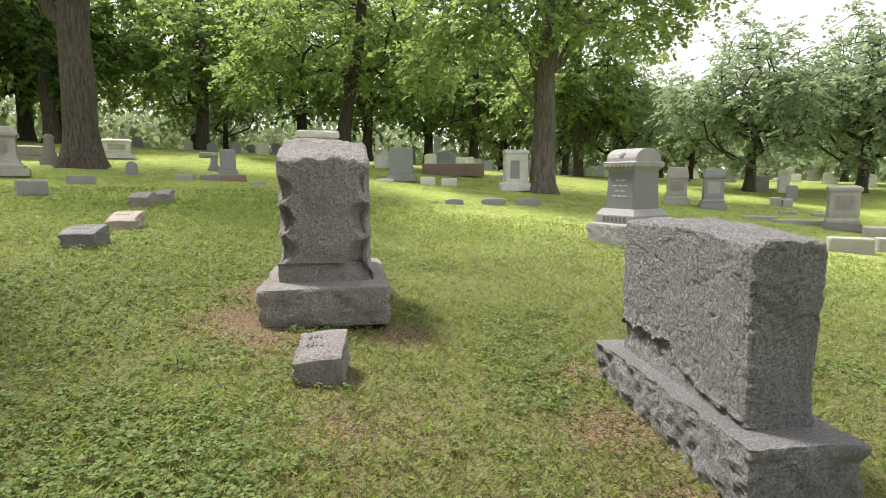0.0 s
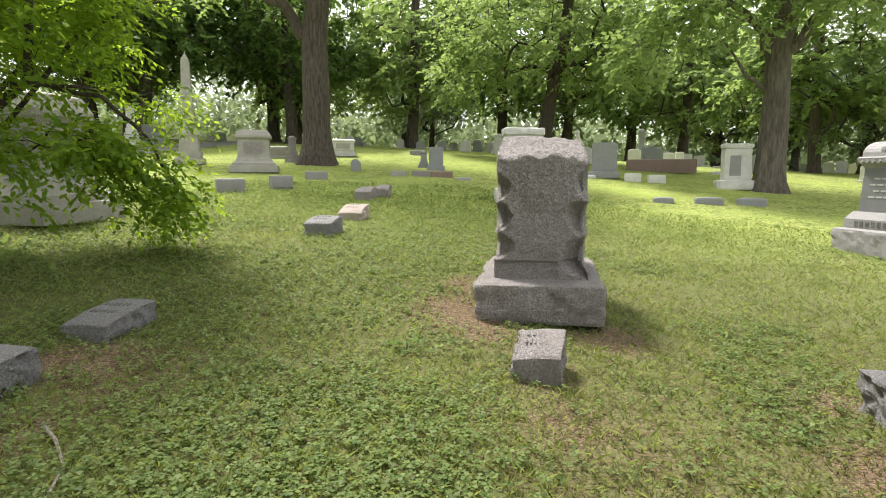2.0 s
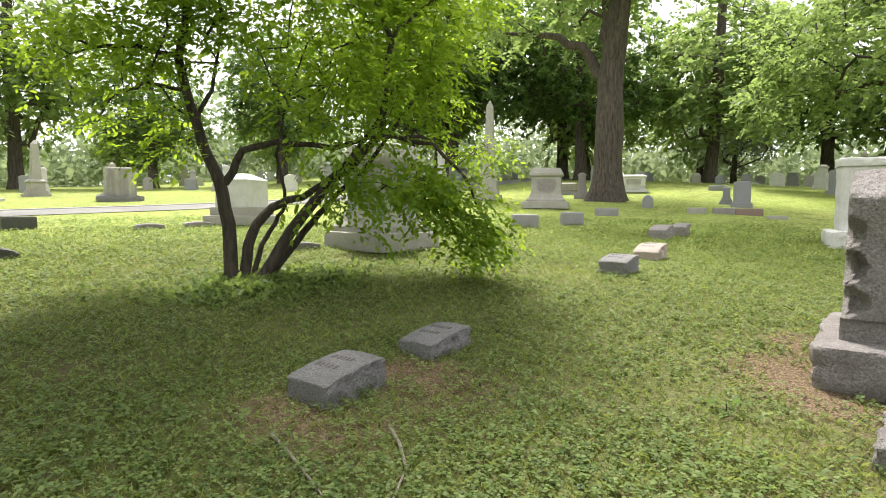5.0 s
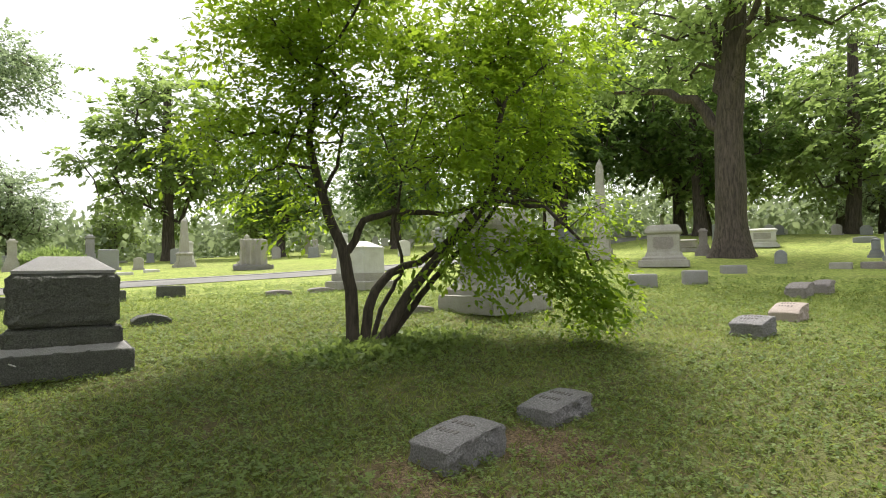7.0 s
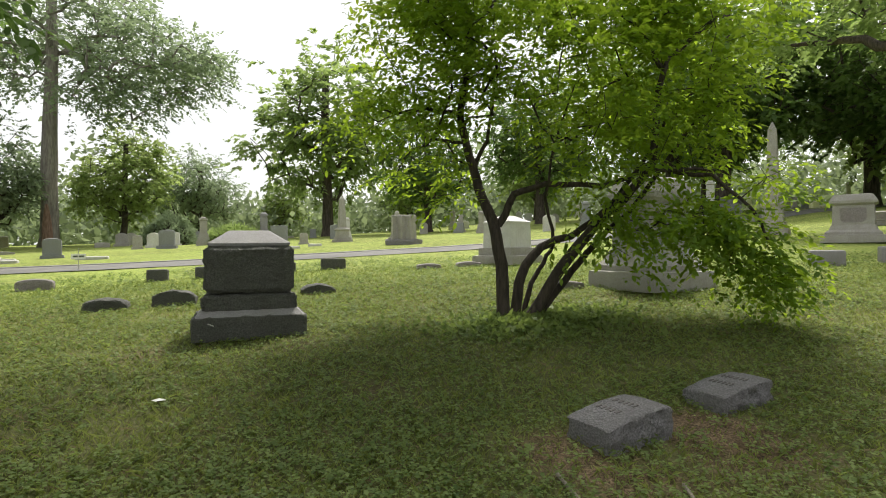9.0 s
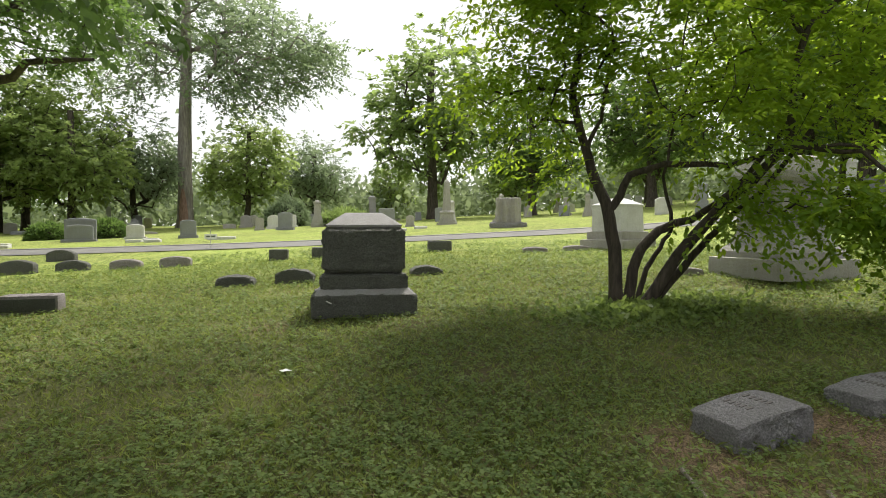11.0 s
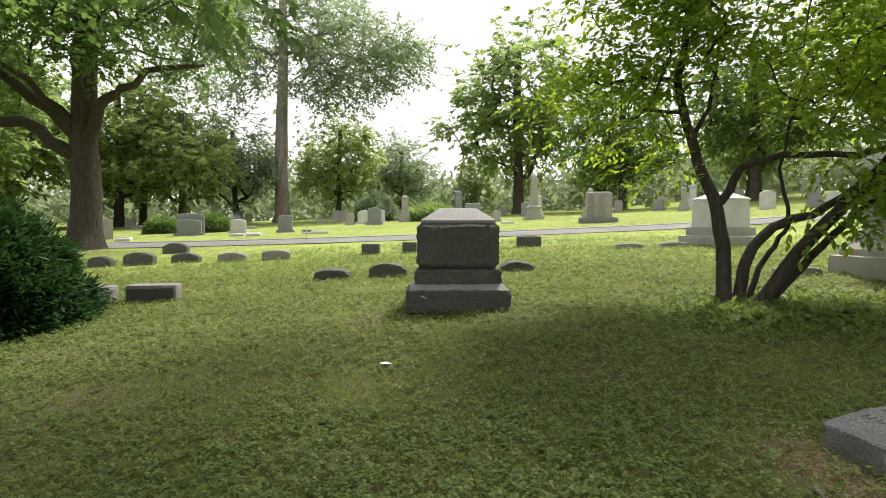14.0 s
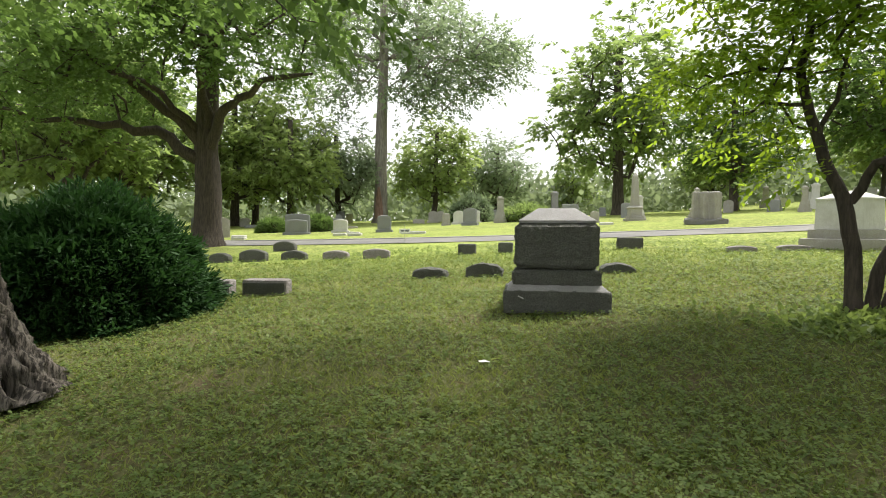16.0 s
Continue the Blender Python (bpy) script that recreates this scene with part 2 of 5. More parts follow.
# worn spots of bare earth: x, y, radius, strength
WORN = ((-1.75, 4.9, 0.42, 0.85), (-1.3, 4.45, 0.42, 0.75), (-0.35, 4.75, 0.38, 0.7), (-1.85, 5.8, 0.4, 0.7), (-0.8, 3.75, 0.3, 0.35),
        (-3.2, 2.75, 0.5, 0.5), (-3.6, 2.5, 0.3, 0.7), (-3.0, 1.6, 0.36, 0.45), (-3.6, 1.5, 0.4, 0.6), (-2.9, 2.2, 0.4, 0.3),
        (1.1, 3.3, 0.34, 0.65), (1.22, 2.4, 0.34, 0.65), (1.05, 4.2, 0.32, 0.55), (-5.1, 0.75, 0.4, 0.45), (-0.55, 3.1, 0.4, 0.3),
        (-7.1, -1.3, 0.6, 0.4), (-6.8, 0.2, 0.5, 0.35), (-5.6, -1.9, 0.5, 0.3), (-4.9, -3.2, 0.5, 0.4), (-3.6, -3.0, 0.6, 0.35),
        (0.3, 2.6, 1.0, 0.2), (0.0, 3.6, 1.0, 0.17), (-0.6, 1.9, 0.8, 0.15), (0.7, 1.6, 0.8, 0.2), (-2.3, 3.3, 0.6, 0.25), (-2.0, 4.4, 0.5, 0.22), (-5.7, 6.2, 0.4, 0.35), (-4.9, 8.0, 0.5, 0.3), (-3.0, 4.4, 0.4, 0.25), (-7.9, 5.1, 0.7, 0.4), (-6.2, -4.2, 0.5, 0.4))


def worn_at(x, y):
    return sum(s * math.exp(-((x - a) ** 2 + (y - c) ** 2) / (r * r)) for a, c, r, s in WORN)


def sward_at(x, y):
    """How thick the standing blades and clover are, 0 to 1; also how far their shade darkens the lawn colour."""
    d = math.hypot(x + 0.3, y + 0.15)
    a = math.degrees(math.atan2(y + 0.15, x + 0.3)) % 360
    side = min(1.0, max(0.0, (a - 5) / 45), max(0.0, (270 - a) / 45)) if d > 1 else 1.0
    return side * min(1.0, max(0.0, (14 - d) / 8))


# share of painted sunlight in the lawn colour, rising from 6 to 14 m
def far_sunlit(x, y):
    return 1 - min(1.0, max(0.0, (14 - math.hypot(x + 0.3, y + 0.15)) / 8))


def steps(limit):
    out, v, d = [0.0], 0.0, 0.16
    while v < limit:
        if v > 7:
            d *= 1.16
        v += d
        out.append(v)
    return out


half = steps(1500)
axis_x = [-3 - v for v in reversed(half[1:])] + [-3 + v for v in half]
axis_y = [2 - v for v in reversed(half[1:])] + [2 + v for v in half]
nx, ny = len(axis_x), len(axis_y)
verts = [(x, y, ground_z(x, y) + (0.02 * noise.noise((x * 0.8, y * 0.8, 0)) if abs(x) < 60 and abs(y) < 60 else 0)) for y in axis_y for x in axis_x]
faces = [(j * nx + i, j * nx + i + 1, (j + 1) * nx + i + 1, (j + 1) * nx + i) for j in range(ny - 1) for i in range(nx - 1)]
me = bpy.data.meshes.new("ground")
me.from_pydata(verts, [], faces)
me.polygons.foreach_set("use_smooth", [True] * len(faces))
attr = me.attributes.new("worn", 'FLOAT', 'POINT')
attr.data.foreach_set("value", [worn_at(v[0], v[1]) if abs(v[0]) < 15 and abs(v[1]) < 15 else 0.0 for v in verts])
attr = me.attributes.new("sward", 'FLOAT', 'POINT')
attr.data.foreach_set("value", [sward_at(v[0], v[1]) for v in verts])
attr = me.attributes.new("far_sunlit", 'FLOAT', 'POINT')
attr.data.foreach_set("value", [far_sunlit(v[0], v[1]) for v in verts])
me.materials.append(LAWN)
tagged(new("ground", me), "mown green lawn with clover and bare earth patches", "lawn", kind="structure")


# ---- helpers for meshes ----
def mesh_from(name, verts, faces, material, smooth=False):
    me = bpy.data.meshes.new(name)
    me.from_pydata([tuple(v) for v in verts], [], faces)
    if smooth:
        me.polygons.foreach_set("use_smooth", [True] * len(me.polygons))
    me.materials.append(material)
    return me


def quads_mesh(name, co, material):
    """A mesh of loose leaves from an array (n, corners, 3)."""
    n, k = co.shape[:2]
    me = bpy.data.meshes.new(name)
    me.vertices.add(n * k)
    me.vertices.foreach_set("co", np.ascontiguousarray(co, dtype=np.float32).ravel())
    me.loops.add(n * k)
    me.loops.foreach_set("vertex_index", np.arange(n * k, dtype=np.int32))
    me.polygons.add(n)
    me.polygons.foreach_set("loop_start", np.arange(0, n * k, k, dtype=np.int32))
    me.polygons.foreach_set("loop_total", np.full(n, k, dtype=np.int32))
    me.update(calc_edges=True)
    me.materials.append(material)
    return me


def part(name, data, material, parent, label=""):
    """One mesh object under a thing or a part; data is a bmesh or a finished mesh."""
    if isinstance(data, bmesh.types.BMesh):
        me = bpy.data.meshes.new(name)
        data.to_mesh(me)
        data.free()
        me.materials.append(material)
    else:
        me = data
    ob = new(name, me)
    ob.parent = parent
    return tagged(ob, label)


def thing(name, x, y, yaw, label, category, group="", sink=0.03):
    ob = new(name)
    ob.empty_display_size = 0.2
    ob.matrix_world = pose(x, y, ground_z(x, y) - sink, 0, 0, yaw)
    return tagged(ob, label, category, group)


def block(w, d, h, z0=0.0, x0=0.0, y0=0.0, cell=0.08, amp=0.0, taper=(0.0, 0.0), edge=0.012, seed=0, rough="xyzXYZ", freq=5.0, top=None, most=40):
    """A stone block on z0, centred on x0, y0, cut fine; rough faces (x: both sides, and so on) are broken like split stone.
    taper: how much narrower and shallower it is at its top; top(u, v): a height added to the upper face, u and v from -1 to 1."""
    bm = bmesh.new()
    nx, ny, nz = (max(1, min(most, round(s / cell))) for s in (w, d, h))
    grid = {}

    def vert(i, j, k):
        if (i, j, k) not in grid:
            u, v, t = 2 * i / nx - 1, 2 * j / ny - 1, k / nz
            sx, sy = w / 2 - taper[0] / 2 * t, d / 2 - taper[1] / 2 * t
            z = h * t + (top(u, v) * t if top else 0)
            p = Vector((u * sx, v * sy, z))
            # worn edges: pull corners in
            onx, ony, onz = abs(u) == 1, abs(v) == 1, t in (0, 1)
            if onx and ony:
                p.x -= math.copysign(edge, u)
                p.y -= math.copysign(edge, v)
            if t == 1 and (onx or ony):
                p.z -= edge
                if onx:
                    p.x -= math.copysign(edge * 0.6, u)
                if ony:
                    p.y -= math.copysign(edge * 0.6, v)
            if amp:
                q = Vector((p.x * freq + seed * 7.3, p.y * freq + seed * 3.1, p.z * freq + seed))
                n1 = noise.fractal(q * 0.45, 1.0, 2.0, 3)
                n2 = abs(noise.noise(q * 1.1)) - 0.25
                a = amp * (n1 + 0.8 * n2)
                fade = 1.0 if 0.04 < t else 0.3
                if onx and ("x" in rough or "X" in rough):
                    p.x += math.copysign(a * fade, u)
                if ony and ("y" in rough or "Y" in rough):
                    p.y += math.copysign(a * fade, v)
                if t == 1 and "Z" in rough:
                    p.z += a
            grid[(i, j, k)] = bm.verts.new((p.x + x0, p.y + y0, p.z + z0))
        return grid[(i, j, k)]

    for i in range(nx):
        for j in range(ny):
            bm.faces.new((vert(i, j, nz), vert(i + 1, j, nz), vert(i + 1, j + 1, nz), vert(i, j + 1, nz)))
            bm.faces.new((vert(i, j, 0), vert(i, j + 1, 0), vert(i + 1, j + 1, 0), vert(i + 1, j, 0)))
    for k in range(nz):
        for i in range(nx):
            bm.faces.new((vert(i, 0, k), vert(i + 1, 0, k), vert(i + 1, 0, k + 1), vert(i, 0, k + 1)))
            bm.faces.new((vert(i, ny, k), vert(i, ny, k + 1), vert(i + 1, ny, k + 1), vert(i + 1, ny, k)))
        for j in range(ny):
            bm.faces.new((vert(0, j, k), vert(0, j, k + 1), vert(0, j + 1, k + 1), vert(0, j + 1, k)))
            bm.faces.new((vert(nx, j, k), vert(nx, j + 1, k), vert(nx, j + 1, k + 1), vert(nx, j, k + 1)))
    return bm


def roughen(bm, amp, freq, seed=0.0, keep=lambda p: 1.0):
    """Breaks a finely cut surface into small pits and chips along its normals."""
    bm.normal_update()
    moves = []
    for v in bm.verts:
        q = v.co * freq + Vector((seed * 5.1, seed * 2.3, seed))
        chip = noise.fractal(q, 0.8, 2.1, 4) - 0.7 * abs(noise.noise(q * 0.45))
        moves.append(v.normal * (amp * chip * keep(v.co)))
    for v, m in zip(bm.verts, moves):
        v.co += m
    return bm


def profile(points, z0=0.0, depth=None):
    """A moulded square stone: points are (half width, half depth, height) from the bottom up."""
    bm = bmesh.new()
    rings = []
    for a, b, z in points:
        c = 0.012
        rings.append([bm.verts.new((sx, sy, z + z0)) for sx, sy in ((-a + c, -b), (a - c, -b), (a, -b + c), (a, b - c), (a - c, b), (-a + c, b), (-a, b - c), (-a, -b + c))])
    for r, s in zip(rings, rings[1:]):
        for i in range(8):
            bm.faces.new((r[i], r[(i + 1) % 8], s[(i + 1) % 8], s[i]))
    bm.faces.new(rings[-1])
    bm.faces.new(rings[0][::-1])
    return bm


# ---- trees ----
def tube(points, radii, sides=8, wobble=0.0, seed=0, flare=0.0, ridge=0.0, furrows=2.5):
    """Verts and faces of a bent, tapering limb."""
    verts, faces = [], []
    pts = [Vector(p) for p in points]
    ref = Vector((0.31, 0.95, 0.05))
    for i, (p, r) in enumerate(zip(pts, radii)):
        t = (pts[min(i + 1, len(pts) - 1)] - pts[max(i - 1, 0)]).normalized()
        a = t.cross(ref)
        a = a.normalized() if a.length > 1e-3 else Vector((1, 0, 0))
        b = t.cross(a)
        for k in range(sides):
            g = 2 * math.pi * k / sides
            rr = r * (1 + wobble * noise.noise((math.cos(g) * 2 + seed, math.sin(g) * 2, p.z * 0.5)))
            if ridge:
                rr *= 1 + ridge * (0.5 - 2.2 * abs(noise.noise((math.cos(g) * furrows, math.sin(g) * furrows, p.z * furrows * 0.42 + seed))))
            rise = (p - pts[0]).length / max(0.5, 2.4 * radii[0])
            if flare and rise < 1:
                rr *= 1 + flare * (1 - rise) ** 2 * (0.6 + 0.6 * max(0, math.sin(g * 4 + seed)))
            verts.append(p + (a * math.cos(g) + b * math.sin(g)) * rr)
    for i in range(len(pts) - 1):
        for k in range(sides):
            faces.append((i * sides + k, i * sides + (k + 1) % sides, (i + 1) * sides + (k + 1) % sides, (i + 1) * sides + k))
    return verts, faces


def join_tubes(name, tubes, material):
    verts, faces = [], []
    for v, f in tubes:
        o = len(verts)
        verts += v
        faces += [tuple(i + o for i in q) for q in f]
    return mesh_from(name, verts, faces, material, True)


def leaves(rng, centres, spread, per, size, up=0.5, droop=0.0, flat=0.75):
    """Leaf corners scattered round clump centres: (n, 4, 3)."""
    c = np.repeat(np.asarray(centres, float), per, axis=0)
    n = len(c)
    s = np.repeat(np.asarray(spread, float) if np.ndim(spread) else np.full(len(centres), spread), per)
    off = rng.normal(size=(n, 3)) * s[:, None] * np.array([1, 1, flat])
    p = c + off
    d = rng.normal(size=(n, 3))
    d[:, 2] -= droop
    d /= np.linalg.norm(d, axis=1)[:, None]
    nrm = rng.normal(size=(n, 3)) * (1 - up) + np.array([0, 0, up])
    side = np.cross(d, nrm)
    side /= np.linalg.norm(side, axis=1)[:, None] + 1e-6
    k = size * rng.uniform(0.6, 1.25, n)[:, None]
    lift = np.cross(side, d) * k * 0.12
    return np.stack([p, p + d * k * 0.45 + side * k * 0.3 + lift, p + d * k, p + d * k * 0.45 - side * k * 0.3 + lift], 1)


def sprays(rng, centres, axis, twigs, each, length, size, droop=0.2, spread=0.3, corners=4):
    """Leaves set alternately along twigs that fan outward from each clump centre: (n, corners, 3)."""
    c = np.repeat(np.asarray(centres, float), twigs, axis=0)
    m = len(c)
    out = c - np.asarray(axis, float)
    out[:, 2] *= 0.4
    out /= np.linalg.norm(out, axis=1)[:, None] + 1e-6
    t = out * 0.7 + rng.normal(size=(m, 3)) * np.array([0.75, 0.75, 0.3])
    t[:, 2] -= droop
    t /= np.linalg.norm(t, axis=1)[:, None] + 1e-6
    c = c + rng.normal(size=(m, 3)) * spread * np.array([1, 1, 0.6])
    L = length * rng.uniform(0.5, 1.2, m)
    plane = rng.normal(size=(m, 3)) * 0.3 + np.array([0, 0, 1.0])
    s = np.cross(t, plane)
    s /= np.linalg.norm(s, axis=1)[:, None] + 1e-6
    n = m * each
    f = np.tile((np.arange(each) + 0.5) / each, m)
    sign = np.tile(np.where(np.arange(each) % 2 == 0, 1.0, -1.0), m)
    t, s, c, L = (np.repeat(q, each, axis=0) for q in (t, s, c, L))
    p = c + t * (f * L)[:, None] + np.array([0, 0, -1.0]) * (0.22 * L * f * f)[:, None]
    d = t * 0.75 + s * sign[:, None] * (1.1 - 0.8 * f)[:, None] + rng.normal(size=(n, 3)) * 0.28
    d[:, 2] -= droop * 0.8
    d /= np.linalg.norm(d, axis=1)[:, None]
    side = np.cross(d, np.array([0, 0, 1.0]) + rng.normal(size=(n, 3)) * 0.45)
    side /= np.linalg.norm(side, axis=1)[:, None] + 1e-6
    k = size * rng.uniform(0.6, 1.25, n)[:, None]
    lift = np.cross(side, d) * k * 0.1
    if corners == 4:
        return np.stack([p, p + d * k * 0.45 + side * k * 0.36 + lift, p + d * k, p + d * k * 0.45 - side * k * 0.36 + lift], 1)
    return np.stack([p, p + d * k * 0.25 + side * k * 0.2 + lift, p + d * k * 0.62 + side * k * 0.22 + lift, p + d * k, p + d * k * 0.62 - side * k * 0.22 + lift, p + d * k * 0.25 - side * k * 0.2 + lift], 1)


def crown_points(rng, blobs, count, gap=0.15):
    """Clump centres through a few overlapping masses (x, y, z, rx, ry, rz), thicker towards their outsides."""
    out = []
    vol = np.array([b[3] * b[4] * b[5] for b in blobs]) ** 0.8
    which = rng.choice(len(blobs), size=count * 3, p=vol / vol.sum())
    for i in which:
        x, y, z, rx, ry, rz = blobs[i]
        v = rng.normal(size=3)
        v /= np.linalg.norm(v)
        r = rng.uniform(0.25, 1.0) ** 0.5
        q = np.array([x, y, z]) + v * r * np.array([rx, ry, rz])
        if noise.noise(Vector(q * 0.55)) > -gap:
            out.append(q)
        if len(out) >= count:
            break
    return np.array(out)


def grow(trunk, clumps, tip=0.012, power=0.46, limit=0.4, first=0, bend=0.15, rng=None, extra=(), step=0.6):
    """Limbs from the trunk's upper nodes to every clump; returns tubes. Radii add up towards the trunk."""
    nodes = [Vector(p) for p in trunk]
    parent = [i - 1 for i in range(len(trunk))]
    nodes += [Vector(p) for p in extra]
    parent += [-1] * len(extra)
    fixed = len(nodes)
    for c in sorted(clumps, key=lambda q: (Vector(q) - nodes[min(first + 1, len(trunk) - 1)]).length):
        c = Vector(c)
        arr = np.array([tuple(n) for n in nodes[first:]])
        dv = np.array(c) - arr
        dist = np.linalg.norm(dv, axis=1)
        cost = dist + 0.8 * np.maximum(0, arr[:, 2] - c.z)
        j = int(np.argmin(cost)) + first
        a = nodes[j]
        L = (c - a).length
        m = max(1, min(6, int(L / step)))
        prev = j
        for s in range(1, m + 1):
            f = s / m
            p = a.lerp(c, f) + Vector((0, 0, bend * L * math.sin(math.pi * f)))
            if s < m:
                p += Vector(rng.normal(size=3)) * 0.055 * L
            nodes.append(p)
            parent.append(prev)
            prev = len(nodes) - 1
    load = [0.0] * len(nodes)
    kids = [[] for _ in nodes]
    for i in range(len(nodes) - 1, -1, -1):
        if not kids[i]:
            load[i] = 1.0
        if parent[i] >= 0:
            kids[parent[i]].append(i)
            load[parent[i]] += load[i]
    rad = [min(limit, tip * v ** power) for v in load]
    tubes = []
    for i in range(len(nodes)):
        main = max(kids[i], key=lambda k: load[k]) if kids[i] else None
        for k in kids[i]:
            if k < fixed:
                continue
            if i >= fixed and k == main:
                continue
            chain = [i, k]
            while kids[chain[-1]]:
                chain.append(max(kids[chain[-1]], key=lambda q: load[q]))
            radii = [rad[k]] + [rad[q] for q in chain[1:]]
            tubes.append(tube([nodes[q] for q in chain], radii, 6 if rad[k] > 0.03 else 4))
    return tubes


def tree(name, x, y, trunk, radius, blobs, clumps, per, spread, leaf, leaf_mat, bark_mat, label, seed=1, first=2, tip=0.012, flare=0.5, droop=0.2,
         group="", category="tree", up=0.45, gap=0.28, sides=16, bend=0.12, main=(), power=0.46, limb_limit=None, ridge=0.06, rings=(6, 3), furrows=2.5):
    """A tree at x, y: trunk nodes and crown masses are in metres above its foot."""
    rng = np.random.default_rng(seed)
    t = thing(name, x, y, 0, label, category, group, sink=0.08)
    rad = [radius * (1 - 0.45 * i / (len(trunk) - 1)) for i in range(len(trunk))]
    # a finer trunk for flare and bark relief
    fine, frad = [], []
    for i in range(len(trunk) - 1):
        n = rings[0] if i == 0 else rings[1]
        for s in range(n):
            f = s / n
            fine.append(Vector(trunk[i]).lerp(Vector(trunk[i + 1]), f))
            frad.append(rad[i] * (1 - f) + rad[i + 1] * f)
    fine.append(Vector(trunk[-1]))
    frad.append(rad[-1])
    pts = crown_points(rng, blobs, clumps, gap)
    extra = []
    for nodes, r in main:
        line = []
        for a, b in zip(nodes, nodes[1:]):
            line += [Vector(a).lerp(Vector(b), f) + Vector(rng.normal(size=3)) * r * 0.5 * (f > 0) for f in (0, 0.34, 0.67)]
        line.append(Vector(nodes[-1]))
        part("limb", join_tubes("limb", [tube(line, [r * (1 - 0.85 * i / len(line)) for i in range(len(line))], 9, 0.2, r * 50)], bark_mat), bark_mat, t)
        extra += line[2:]
    limbs = grow(trunk, pts, tip=tip, power=power, limit=limb_limit or radius * (0.25 if main else 0.6), first=first, bend=bend, rng=rng, extra=extra)
    part("trunk", join_tubes("trunk", [tube(fine, frad, sides, 0.16, seed, flare, ridge, furrows)], bark_mat), bark_mat, t)
    tagged(part("branchwork", join_tubes("branchwork", limbs, bark_mat), bark_mat, t), kind="stuff")
    heart = np.array(trunk[-1]) * np.array([1, 1, 0.7])
    co = sprays(rng, pts, heart, max(2, per // 9), 9, spread * 1.7, leaf * 0.95, droop, spread * 0.75)
    tagged(part("crown", quads_mesh("crown", co, leaf_mat), leaf_mat, t), kind="stuff")
    return t


# ---- road ----
def road_line(y):
    return -18.6 + 0.012 * (y + 4) - 0.0035 * (y + 2) ** 2


ROAD_Y = [-70 + 2.0 * i for i in range(71)]
rv, rf = [], []
for y in ROAD_Y:
    for k, dx in enumerate((0.95, 0.45, 0.0, -0.45, -0.95)):
        x = road_line(y) + dx * 1.05
        rv.append((x, y, ground_z(x, y) + (0.035 if 0 < k < 4 else 0.02)))
for i in range(len(ROAD_Y) - 1):
    for k in range(4):
        rf.append((i * 5 + k, i * 5 + k + 5, i * 5 + k + 6, i * 5 + k + 1))
tagged(new("road", mesh_from("road", rv, rf, ASPHALT, True)), "narrow grey cemetery lane of worn asphalt", "road", kind="structure")
# pale kerb of worn stone along the far side
kv, kf = [], []
for i, y in enumerate(ROAD_Y):
    x = road_line(y) - 1.0
    z = ground_z(x, y)
    kv += [(x, y, z - 0.05), (x, y, z + 0.04), (x - 0.12, y, z + 0.05), (x - 0.12, y, z - 0.05)]
    if i:
        kf += [((i - 1) * 4 + k, (i - 1) * 4 + k + 1, i * 4 + k + 1, i * 4 + k) for k in range(3)]
tagged(new("kerb", mesh_from("kerb", kv, kf, STONE_SMOOTH)), "low pale stone kerb beside the lane", "kerb", kind="structure")


